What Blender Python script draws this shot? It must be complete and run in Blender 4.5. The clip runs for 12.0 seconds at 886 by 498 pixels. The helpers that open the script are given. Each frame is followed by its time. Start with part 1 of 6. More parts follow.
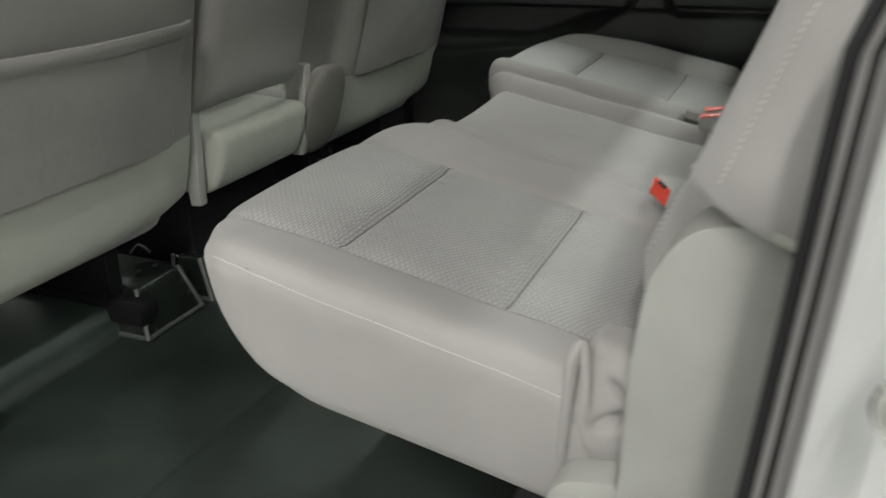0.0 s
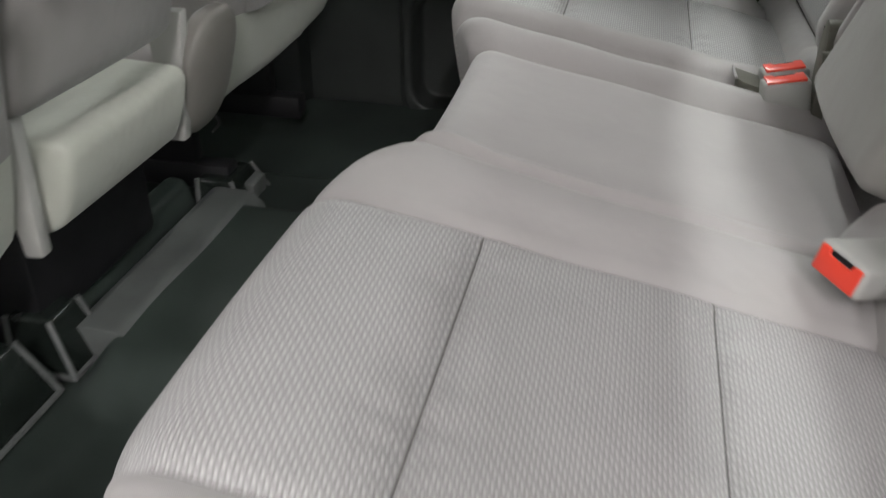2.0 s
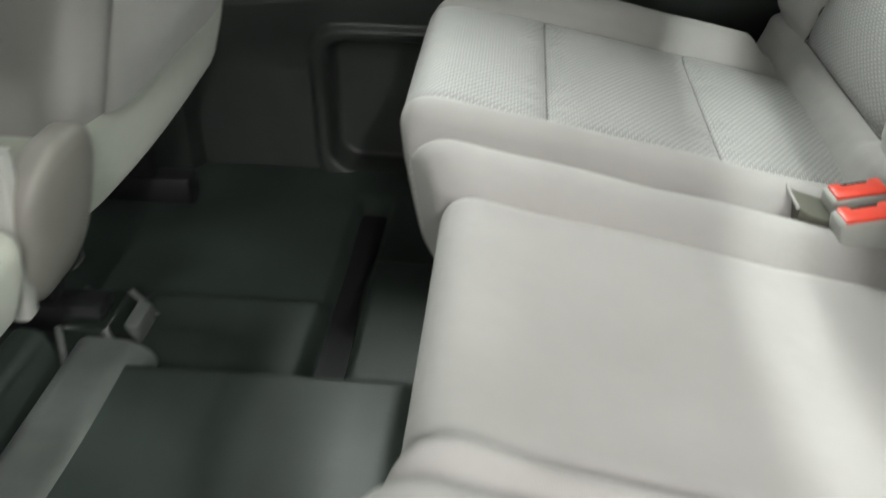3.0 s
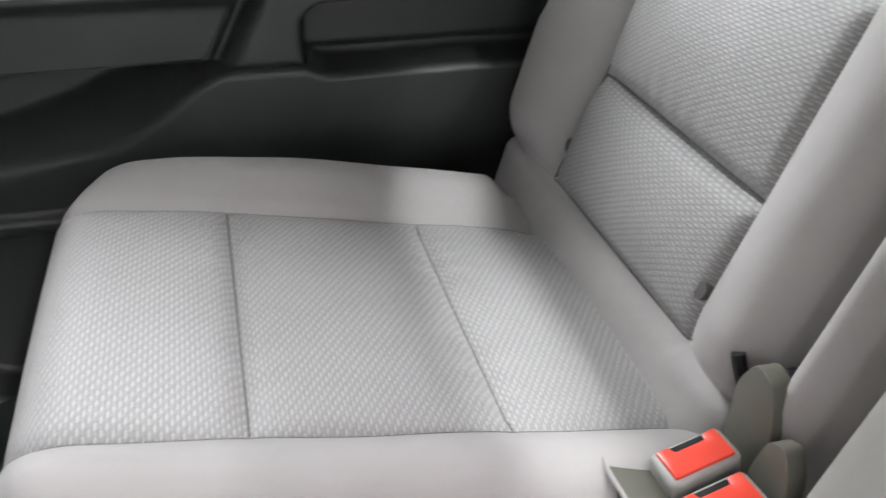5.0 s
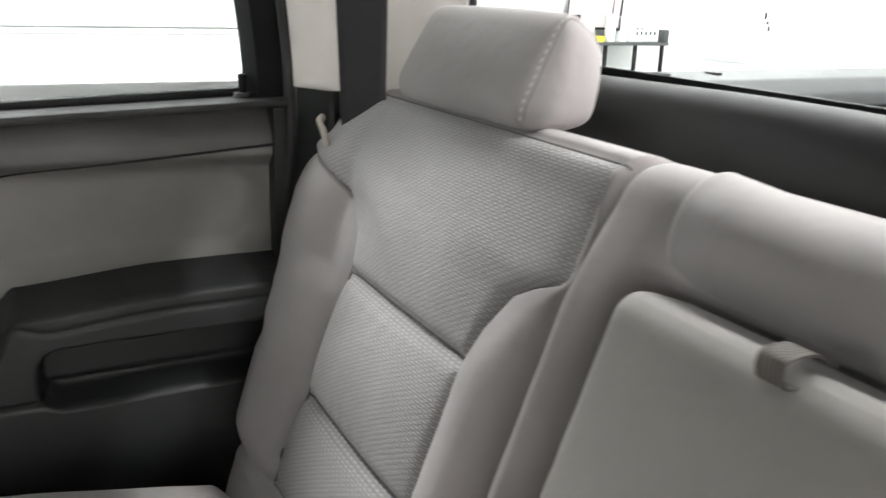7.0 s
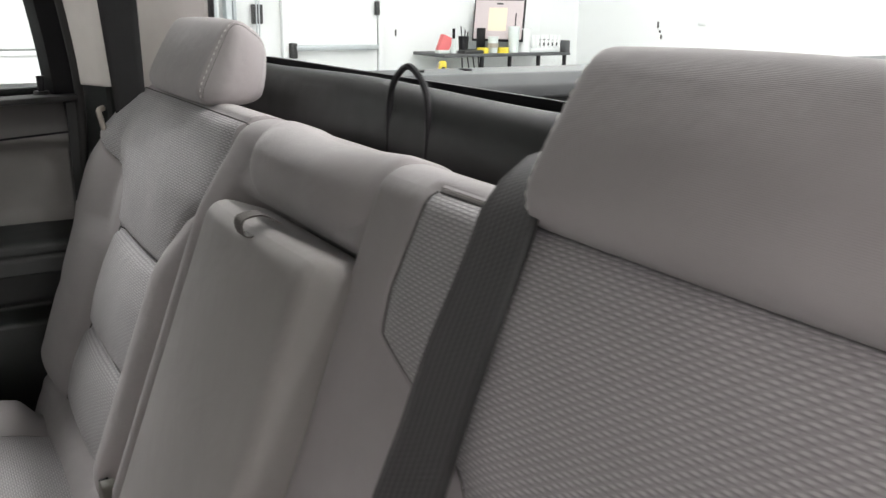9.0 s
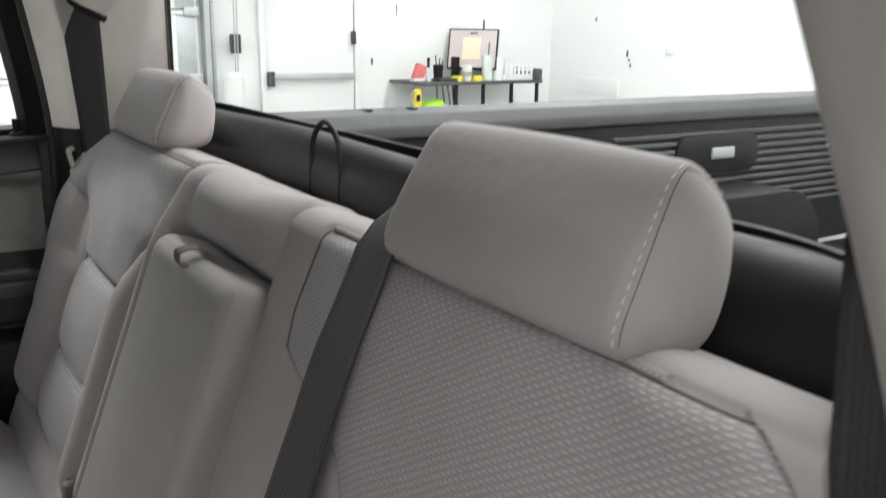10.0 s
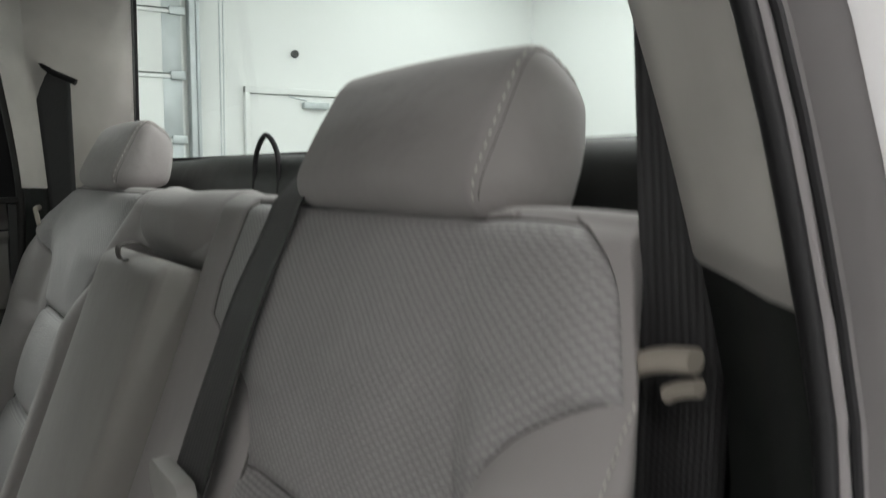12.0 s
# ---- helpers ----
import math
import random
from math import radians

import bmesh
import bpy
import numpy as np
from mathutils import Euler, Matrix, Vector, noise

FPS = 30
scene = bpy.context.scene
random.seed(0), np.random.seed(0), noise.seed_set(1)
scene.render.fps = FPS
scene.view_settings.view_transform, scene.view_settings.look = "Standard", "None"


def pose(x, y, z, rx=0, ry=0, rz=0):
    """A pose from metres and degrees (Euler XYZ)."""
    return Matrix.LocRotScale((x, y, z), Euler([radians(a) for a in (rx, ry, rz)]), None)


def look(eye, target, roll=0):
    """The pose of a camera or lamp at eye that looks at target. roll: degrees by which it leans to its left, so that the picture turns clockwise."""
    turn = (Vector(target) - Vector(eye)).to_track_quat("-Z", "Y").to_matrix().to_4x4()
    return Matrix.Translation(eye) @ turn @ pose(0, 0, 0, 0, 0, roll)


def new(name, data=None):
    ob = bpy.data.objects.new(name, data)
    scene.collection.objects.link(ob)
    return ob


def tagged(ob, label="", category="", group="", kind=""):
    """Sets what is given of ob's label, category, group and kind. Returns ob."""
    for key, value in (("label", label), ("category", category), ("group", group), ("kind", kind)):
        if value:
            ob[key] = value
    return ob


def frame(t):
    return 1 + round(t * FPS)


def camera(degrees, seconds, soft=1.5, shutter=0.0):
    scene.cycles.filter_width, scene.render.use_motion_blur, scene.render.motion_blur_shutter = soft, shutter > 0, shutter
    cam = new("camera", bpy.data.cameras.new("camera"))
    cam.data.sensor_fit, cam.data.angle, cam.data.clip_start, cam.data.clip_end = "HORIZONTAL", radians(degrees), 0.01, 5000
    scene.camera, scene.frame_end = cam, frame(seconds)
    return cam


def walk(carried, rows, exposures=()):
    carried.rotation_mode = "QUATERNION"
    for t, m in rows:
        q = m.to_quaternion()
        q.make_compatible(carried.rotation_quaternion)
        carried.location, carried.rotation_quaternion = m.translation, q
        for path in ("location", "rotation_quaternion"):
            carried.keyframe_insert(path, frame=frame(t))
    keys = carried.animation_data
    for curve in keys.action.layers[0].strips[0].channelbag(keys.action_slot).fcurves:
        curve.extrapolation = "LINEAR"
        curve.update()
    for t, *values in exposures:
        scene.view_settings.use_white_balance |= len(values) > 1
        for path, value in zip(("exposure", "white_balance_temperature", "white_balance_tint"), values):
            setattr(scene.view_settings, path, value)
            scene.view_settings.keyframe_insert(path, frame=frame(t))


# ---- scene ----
cam = camera(54.9, 12.0, soft=1.4, shutter=0.5)
PATH = [
    (0, (0.598, -0.624, 0.679), (-0.131, 1.078, -0.077), -1.0),
    (0.5, (0.475, -0.546, 0.661), (-0.25, 1.106, -0.202), -1.1),
    (1, (0.392, -0.5, 0.652), (-0.234, 1.142, -0.302), -0.7),
    (1.5, (0.328, -0.377, 0.683), (-0.164, 1.284, -0.316), -0.6),
    (2, (0.272, -0.196, 0.689), (-0.099, 1.482, -0.335), 0.1),
    (2.5, (0.188, -0.015, 0.712), (-0.068, 1.661, -0.349), 0.6),
    (3, (0.136, 0.187, 0.733), (0.0, 1.843, -0.38), 0.5),
    (4.8, (0.184, 0.552, 0.758), (0.566, 2.197, -0.314), 0.8),
    (5, (0.188, 0.557, 0.758), (0.639, 2.195, -0.297), 0.9),
    (5.5, (0.202, 0.55, 0.798), (0.821, 2.187, -0.17), 1.9),
    (6, (0.219, 0.525, 0.854), (0.975, 2.189, 0.042), 2.4),
    (6.5, (0.227, 0.489, 0.895), (1.09, 2.163, 0.222), 2.8),
    (7, (0.256, 0.404, 0.938), (1.167, 2.086, 0.354), 2.0),
    (7.5, (0.289, 0.266, 0.946), (1.232, 1.935, 0.376), 0.7),
    (9.3, (0.395, -0.091, 0.939), (1.412, 1.545, 0.4), 0.7),
    (9.5, (0.4, -0.124, 0.943), (1.415, 1.514, 0.409), 0.4),
    (10, (0.378, -0.213, 0.987), (1.425, 1.417, 0.493), 0.8),
    (10.5, (0.366, -0.254, 1.015), (1.458, 1.402, 0.754), 0.7),
    (11, (0.362, -0.266, 0.989), (1.473, 1.385, 0.792), 0.6),
    (11.5, (0.368, -0.283, 0.931), (1.502, 1.355, 0.758), 1.2),
    (12, (0.398, -0.315, 0.835), (1.49, 1.351, 0.656), -0.1),
]
EXPOSURES = [(0, -0.10, 6700, 4), (0.5, 0.32, 6700, 9), (1.0, 0.38, 6700, 11), (2.0, 0.44, 6550, 11), (2.5, 0.66, 6550, 9), (3.0, 1.16, 6600, 4), (5.0, 1.40, 6400, 16), (6, 2.00, 6400, 16), (6.5, 1.58, 6600, 15), (7.0, 0.94, 6600, 17), (7.5, 0.54, 6700, 19), (9.5, 0.36, 6650, 19), (10.0, 0.26, 6650, 17), (10.5, -0.36, 6600, 12), (11.5, -0.50, 6600, 11), (12, -0.28, 6600, 10)]
LAMPS = [(-3.6, -1.5, 48), (-3.6, 1.5, 54), (-3.6, 4.5, 58), (1.86, 0.2, 43), (1.86, 3.2, 26), (3.6, 0.0, 32), (3.6, 3.0, 36), (5.0, -3.2, 60), (5.0, 1.6, 34), (5.0, 5.2, 42), (-0.4, 4.0, 112), (-1.2, -2.2, 44), (1.3, -3.3, 142)]
LAMP_COLOUR, LAMP_WARM = (0.95, 1.0, 0.98), (1.0, 0.95, 0.965)
walk(cam, [(t, look(eye, target, roll)) for t, eye, target, roll in PATH], EXPOSURES)

# ---- world and lights: a white-walled workshop lit by ceiling tubes ----
YM = 0.685          # middle of the cab, across
GROUND = -0.53      # workshop floor below the cab floor
CEIL = 3.25
WALL_Y, WALL_X = 7.2, 6.5
BACK_Y, BACK_X = -5.0, -6.0

world = bpy.data.worlds.new("world")
scene.world = world
world.use_nodes = True
world.node_tree.nodes["Background"].inputs[0].default_value = (0.9, 0.95, 1.0, 1)
world.node_tree.nodes["Background"].inputs[1].default_value = 0.05


# ---- materials ----
def node_material(name):
    m = bpy.data.materials.new(name)
    m.use_nodes = True
    t = m.node_tree
    return m, t, t.nodes["Principled BSDF"]


def link(t, a, b):
    t.links.new(a, b)


def noise_node(t, vec, scale, detail=3.0, rough=0.55):
    n = t.nodes.new("ShaderNodeTexNoise")
    n.inputs["Scale"].default_value, n.inputs["Detail"].default_value = scale, detail
    n.inputs["Roughness"].default_value = rough
    if vec is not None:
        link(t, vec, n.inputs["Vector"])
    return n.outputs["Fac"]


def ramp_node(t, fac, a, b, lo=0.3, hi=0.7):
    r = t.nodes.new("ShaderNodeValToRGB")
    r.color_ramp.elements[0].position, r.color_ramp.elements[1].position = lo, hi
    r.color_ramp.elements[0].color, r.color_ramp.elements[1].color = (*a, 1), (*b, 1)
    link(t, fac, r.inputs["Fac"])
    return r.outputs["Color"]


def mix_node(t, fac, a, b, mode="MIX"):
    m = t.nodes.new("ShaderNodeMix")
    m.data_type, m.blend_type = "RGBA", mode
    for sock, v in ((m.inputs[0], fac), (m.inputs[6], a), (m.inputs[7], b)):
        if isinstance(v, (int, float)):
            sock.default_value = v
        elif isinstance(v, tuple):
            sock.default_value = (*v, 1)
        else:
            link(t, v, sock)
    return m.outputs[2]


def bump_node(t, height, strength, distance, normal=None):
    b = t.nodes.new("ShaderNodeBump")
    b.inputs["Strength"].default_value, b.inputs["Distance"].default_value = strength, distance
    link(t, height, b.inputs["Height"])
    if normal is not None:
        link(t, normal, b.inputs["Normal"])
    return b.outputs["Normal"]


def coords(t, kind="Object"):
    return t.nodes.new("ShaderNodeTexCoord").outputs[kind]


def shade(c, k):
    return tuple(v * k for v in c)


def plastic(name, colour, rough, grain=900, bump=0.25, vary=0.12, metal=0.0, spots=9.0, sheen=0.5):
    """Moulded or painted surface: fine grain in the relief, broad stains in colour and gloss."""
    m, t, p = node_material(name)
    v = coords(t)
    broad = noise_node(t, v, spots, 4)
    col = ramp_node(t, broad, shade(colour, 1 - vary), shade(colour, 1 + vary), 0.25, 0.75)
    link(t, col, p.inputs["Base Color"])
    r = t.nodes.new("ShaderNodeMapRange")
    r.inputs[3].default_value, r.inputs[4].default_value = max(0.02, rough - 0.08), min(1, rough + 0.08)
    link(t, noise_node(t, v, spots * 4, 3), r.inputs[0])
    link(t, r.outputs[0], p.inputs["Roughness"])
    p.inputs["Metallic"].default_value = metal
    p.inputs["Specular IOR Level"].default_value = sheen
    if bump:
        link(t, bump_node(t, noise_node(t, v, grain, 2), bump, 0.0006), p.inputs["Normal"])
    return m


def fabric(name, colour, thread=1900, stain=0.07):
    """Plain knitted seat cloth: fine ribs, soft mottling, slightly soiled patches."""
    m, t, p = node_material(name)
    uv, v = coords(t, "UV"), coords(t)
    w = t.nodes.new("ShaderNodeTexWave")
    w.bands_direction = "Y"
    w.inputs["Scale"].default_value, w.inputs["Distortion"].default_value = thread / 6.28, 1.2
    w.inputs["Detail"].default_value, w.inputs["Detail Scale"].default_value = 2.0, 3.0
    link(t, uv, w.inputs["Vector"])
    patch = noise_node(t, v, 5.5, 4)
    col = ramp_node(t, patch, shade(colour, 1 - stain), shade(colour, 1 + stain), 0.3, 0.7)
    speck = ramp_node(t, noise_node(t, uv, 1500, 2), (0.94,) * 3, (1.04,) * 3, 0.3, 0.7)
    col = mix_node(t, 1.0, col, speck, "MULTIPLY")
    link(t, col, p.inputs["Base Color"])
    p.inputs["Roughness"].default_value = 0.85
    p.inputs["Sheen Weight"].default_value, p.inputs["Sheen Roughness"].default_value = 0.18, 0.5
    n = bump_node(t, noise_node(t, v, 14, 3), 0.22, 0.010)
    n = bump_node(t, noise_node(t, v, 55, 3), 0.16, 0.003, n)
    link(t, bump_node(t, w.outputs["Fac"], 0.13, 0.0005, n), p.inputs["Normal"])
    return m


def math_node(t, op, a, b=None):
    n = t.nodes.new("ShaderNodeMath")
    n.operation = op
    for sock, v in zip(n.inputs, (a, b)):
        if isinstance(v, (int, float)):
            sock.default_value = v
        elif v is not None:
            link(t, v, sock)
    return n.outputs[0]


def woven(name, colour, dash, width=0.0098, row=0.0031):
    """Seat insert cloth: raised pale dashes in offset rows over a darker ground, relief shadow painted below each."""
    m, t, p = node_material(name)
    uv, v = coords(t, "UV"), coords(t)
    sep = t.nodes.new("ShaderNodeSeparateXYZ")
    link(t, uv, sep.inputs[0])
    wob = math_node(t, "MULTIPLY", noise_node(t, uv, 90, 1), 0.30)
    rows = math_node(t, "ADD", math_node(t, "DIVIDE", sep.outputs[1], row), wob)

    def dashes(shift, half_u, half_v, soft):
        r = math_node(t, "ADD", rows, shift)
        index = math_node(t, "FLOOR", r)
        fv = math_node(t, "SUBTRACT", math_node(t, "FRACT", r), 0.5)
        along = math_node(t, "ADD", math_node(t, "DIVIDE", sep.outputs[0], width), math_node(t, "MULTIPLY", index, 0.47))
        along = math_node(t, "ADD", along, math_node(t, "MULTIPLY", fv, 0.22))
        fu = math_node(t, "SUBTRACT", math_node(t, "FRACT", along), 0.5)
        d = math_node(t, "ADD", math_node(t, "POWER", math_node(t, "ABSOLUTE", math_node(t, "DIVIDE", fu, half_u)), 2.4),
                      math_node(t, "POWER", math_node(t, "ABSOLUTE", math_node(t, "DIVIDE", fv, half_v)), 2.0))
        fall = t.nodes.new("ShaderNodeMapRange")
        fall.interpolation_type = "SMOOTHSTEP"
        fall.inputs[1].default_value, fall.inputs[2].default_value = 1 - soft, 1 + soft
        fall.inputs[3].default_value, fall.inputs[4].default_value = 1.0, 0.0
        link(t, d, fall.inputs[0])
        return fall.outputs[0]
    lift, gap = dashes(0.0, 0.27, 0.25, 0.45), dashes(0.46, 0.44, 0.15, 0.6)
    # the gap mask darkens the ground as the shadow cast by each raised dash
    ground = mix_node(t, math_node(t, "MULTIPLY", gap, 0.45), colour, shade(colour, 0.5))
    patch = ramp_node(t, noise_node(t, v, 6, 4), (0.90,) * 3, (1.08,) * 3, 0.3, 0.7)
    fleck = ramp_node(t, noise_node(t, uv, 420, 2), (0.88,) * 3, (1.08,) * 3, 0.3, 0.7)
    col = mix_node(t, 1.0, mix_node(t, lift, ground, dash), mix_node(t, 1.0, patch, fleck, "MULTIPLY"), "MULTIPLY")
    link(t, col, p.inputs["Base Color"])
    p.inputs["Roughness"].default_value = 0.58
    p.inputs["Sheen Weight"].default_value = 0.15
    n = bump_node(t, noise_node(t, v, 16, 3), 0.22, 0.010)
    n = bump_node(t, noise_node(t, v, 60, 3), 0.15, 0.003, n)
    link(t, bump_node(t, math_node(t, "SUBTRACT", lift, gap), 0.40, 0.0009, n), p.inputs["Normal"])
    return m


def webbing(name, colour):
    m, t, p = node_material(name)
    uv = coords(t, "UV")
    w = t.nodes.new("ShaderNodeTexWave")
    w.bands_direction = "X"
    w.inputs["Scale"].default_value, w.inputs["Distortion"].default_value = 620 / 6.28, 0.6
    link(t, uv, w.inputs["Vector"])
    w2 = t.nodes.new("ShaderNodeTexWave")
    w2.bands_direction, w2.wave_profile = "DIAGONAL", "SIN"
    w2.inputs["Scale"].default_value = 900 / 6.28
    link(t, uv, w2.inputs["Vector"])
    link(t, ramp_node(t, w.outputs["Fac"], shade(colour, 0.75), shade(colour, 1.25), 0.2, 0.8), p.inputs["Base Color"])
    p.inputs["Roughness"].default_value = 0.6
    n = bump_node(t, w2.outputs["Fac"], 0.3, 0.0004)
    link(t, bump_node(t, w.outputs["Fac"], 0.35, 0.0007, n), p.inputs["Normal"])
    return m


def glass(name, tint=(1, 1, 1)):
    """Thin clear pane: it lets the view through straight, with a weak mirror gloss."""
    m, t, p = node_material(name)
    clear, gloss, mix = t.nodes.new("ShaderNodeBsdfTransparent"), t.nodes.new("ShaderNodeBsdfGlossy"), t.nodes.new("ShaderNodeMixShader")
    edge = t.nodes.new("ShaderNodeLayerWeight")
    edge.inputs["Blend"].default_value = 0.5
    rise = math_node(t, "MULTIPLY_ADD", math_node(t, "POWER", edge.outputs["Facing"], 5.0), 0.35)
    rise.node.inputs[2].default_value = 0.006
    clear.inputs["Color"].default_value = (*tint, 1)
    gloss.inputs["Roughness"].default_value = 0.0
    link(t, rise, mix.inputs[0])
    link(t, clear.outputs[0], mix.inputs[1])
    link(t, gloss.outputs[0], mix.inputs[2])
    t.nodes.remove(p)
    link(t, mix.outputs[0], t.nodes["Material Output"].inputs["Surface"])
    return m


def glowing(name, colour, strength):
    m, t, p = node_material(name)
    p.inputs["Base Color"].default_value = (*colour, 1)
    p.inputs["Emission Color"].default_value = (*colour, 1)
    p.inputs["Emission Strength"].default_value = strength
    return m


CLOTH = (0.325, 0.310, 0.302)
M_CLOTH = fabric("seat_cloth", CLOTH)
M_CLOTH_ARM = fabric("armrest_cloth", (0.268, 0.258, 0.243))
M_CLOTH_PALE = fabric("pale_seat_vinyl", (0.37, 0.38, 0.33), 1500)
# darker than the seat cloth, partly for the weaker light on the front backs
M_CLOTH_DIM = fabric("seat_back_cloth", (0.215, 0.206, 0.198), 1500)
M_WEAVE = woven("woven_insert", (0.303, 0.297, 0.293), (0.425, 0.416, 0.410))
M_THREAD = plastic("thread", (0.62, 0.60, 0.56), 0.7, bump=0)
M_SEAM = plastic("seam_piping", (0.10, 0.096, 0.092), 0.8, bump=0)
M_GREY = plastic("grey_plastic", (0.33, 0.33, 0.31), 0.5)
M_DARK = plastic("dark_plastic", (0.0245, 0.0282, 0.0264), 0.46, vary=0.25, sheen=0.5)
M_CHAR = plastic("charcoal_plastic", (0.034, 0.035, 0.034), 0.45, vary=0.15, sheen=0.4)
M_PAD = plastic("padded_vinyl", (0.0135, 0.0145, 0.014), 0.5, vary=0.15, sheen=0.35)
M_INSERT = plastic("door_insert_vinyl", (0.215, 0.210, 0.197), 0.55, 500)
M_TRIM = plastic("pillar_trim", (0.60, 0.582, 0.553), 0.6)
M_HEAD = fabric("headliner_cloth", (0.30, 0.30, 0.28), 1500)
M_RUBBER = plastic("floor_rubber", (0.010, 0.0135, 0.0115), 0.25, 350, 0.5, 0.45, spots=6)
# paler patches in the colour stand for wear and for glossy sheen
M_FLOOR = plastic("worn_floor_rubber", (0.024, 0.033, 0.0285), 0.50, 350, 0.5, 0.75, spots=4.5)
M_TAUPE = plastic("taupe_plastic", (0.19, 0.18, 0.165), 0.5)
M_SILL = plastic("door_sill_vinyl", (0.115, 0.113, 0.107), 0.5, 500)
M_OLIVE_DARK = plastic("dark_olive_plastic", (0.10, 0.098, 0.078), 0.55)
M_SCUFF = plastic("scuffed_rubber", (0.085, 0.09, 0.087), 0.4, 350, 0.5, 0.4, spots=40)
M_BLACK = plastic("black_rubber", (0.008, 0.008, 0.009), 0.5, 500, sheen=0.3)
M_SEAL = plastic("door_seal", (0.075, 0.075, 0.075), 0.5, 400)
M_GASKET = plastic("ribbed_gasket", (0.024, 0.024, 0.023), 0.55, 260, 0.9)
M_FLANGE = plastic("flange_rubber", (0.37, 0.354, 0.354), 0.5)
M_WHITE = plastic("white_car_paint", (0.78, 0.78, 0.78), 0.22, bump=0, vary=0.02)
M_METAL = plastic("bare_steel", (0.5, 0.5, 0.5), 0.3, metal=1.0)
M_CHROME = plastic("bright_steel", (0.75, 0.74, 0.72), 0.15, metal=1.0, bump=0)
M_RED = plastic("red_plastic", (0.72, 0.055, 0.03), 0.35, bump=0.1, vary=0.05)
# the belt webbing in a darker copy: shade on these straps is in the colour
M_BELT_SHADED = webbing("belt_webbing", (0.020, 0.020, 0.021))
M_BELT_GREY = webbing("grey_belt_webbing", (0.058, 0.057, 0.057))
M_BEIGE = plastic("beige_plastic", (0.36, 0.33, 0.28), 0.45)
M_GLASS = glass("window_glass", (0.97, 0.99, 0.98))
M_BED = plastic("bed_liner", (0.011, 0.0125, 0.013), 0.5, 500, 0.4, sheen=0.3)
M_RIB = plastic("liner_rib", (0.075, 0.08, 0.082), 0.5, 500)
M_RAIL = plastic("bed_rail_cap", (0.073, 0.077, 0.079), 0.5)
M_WALL = plastic("white_wall_paint", (0.80, 0.82, 0.81), 0.7, 60, 0.12, 0.015, spots=0.8)
M_DOORP = plastic("white_door_paint", (0.76, 0.78, 0.77), 0.4, bump=0, vary=0.02, spots=1.5)
M_FLOORG = plastic("concrete_floor", (0.35, 0.35, 0.34), 0.45, 40, 0.2, 0.15, spots=1.2)
M_STEELP = plastic("galvanised_steel", (0.48, 0.52, 0.53), 0.45, metal=0.6)
M_TUBE = glowing("lamp_tube", (0.98, 1.0, 1.0), 9.0)
M_SCREEN = glowing("screen", (0.46, 0.40, 0.40), 0.22)


# ---- mesh tools ----
def finish(name, verts, faces, mat, parent, label="", smooth=True, uv=None, base=None):
    """One mesh object under its thing; points are given in the world."""
    me = bpy.data.meshes.new(name)
    o = base if base is not None else (parent_base(parent) if parent else Vector((0, 0, 0)))
    v = np.asarray(verts, float) - np.array(o)
    me.from_pydata(v.tolist(), [], [tuple(int(i) for i in f) for f in faces])
    if smooth:
        me.polygons.foreach_set("use_smooth", [True] * len(me.polygons))
    if uv is not None:
        lay = me.uv_layers.new(name="UVMap")
        lay.data.foreach_set("uv", np.asarray(uv, float).ravel())
    me.materials.append(mat)
    ob = new(name, me)
    if parent:
        ob.parent = parent
    else:
        ob.location = o
    if label:
        ob["label"] = label
    return ob


def parent_base(ob):
    m = Vector((0, 0, 0))
    while ob:
        m = m + ob.location
        ob = ob.parent
    return m


def part(name, bm, mat, parent, label="", smooth=True):
    """A bmesh in world places becomes one mesh object under a thing or part."""
    o = parent_base(parent) if parent else Vector((0, 0, 0))
    bmesh.ops.translate(bm, verts=bm.verts, vec=-o)
    bmesh.ops.recalc_face_normals(bm, faces=bm.faces)
    me = bpy.data.meshes.new(name)
    bm.to_mesh(me)
    bm.free()
    if smooth:
        me.polygons.foreach_set("use_smooth", [True] * len(me.polygons))
        me.set_sharp_from_angle(angle=radians(38))
    me.materials.append(mat)
    ob = new(name, me)
    if parent:
        ob.parent = parent
    if label:
        ob["label"] = label
    return ob


def thing(name, base, label, category, group="", kind=""):
    ob = new(name)
    ob.location = base
    ob.empty_display_size = 0.05
    return tagged(ob, label, category, group, kind)


def box(lo, hi, bevel=0.004, seg=2):
    bm = bmesh.new()
    lo, hi = Vector(lo), Vector(hi)
    bmesh.ops.create_cube(bm, size=1, matrix=Matrix.Translation((lo + hi) / 2) @ Matrix.Diagonal((*(hi - lo), 1)))
    if bevel:
        bmesh.ops.bevel(bm, geom=bm.edges[:], offset=bevel, segments=seg, affect="EDGES", profile=0.5, clamp_overlap=True)
    return bm


def prism(poly, axis, lo, hi, bevel=0.004, seg=2):
    """A polygon (two coordinates, in the order of the other axes) drawn out along an axis."""
    def place(a, b, c):
        return {"x": (c, a, b), "y": (a, c, b), "z": (a, b, c)}[axis]
    bm = bmesh.new()
    one = [bm.verts.new(place(a, b, lo)) for a, b in poly]
    two = [bm.verts.new(place(a, b, hi)) for a, b in poly]
    bm.faces.new(one)
    bm.faces.new(two[::-1])
    for i in range(len(poly)):
        j = (i + 1) % len(poly)
        bm.faces.new((one[j], one[i], two[i], two[j]))
    bmesh.ops.recalc_face_normals(bm, faces=bm.faces)
    if bevel:
        bmesh.ops.bevel(bm, geom=bm.edges[:], offset=bevel, segments=seg, affect="EDGES", profile=0.5, clamp_overlap=True)
    return bm


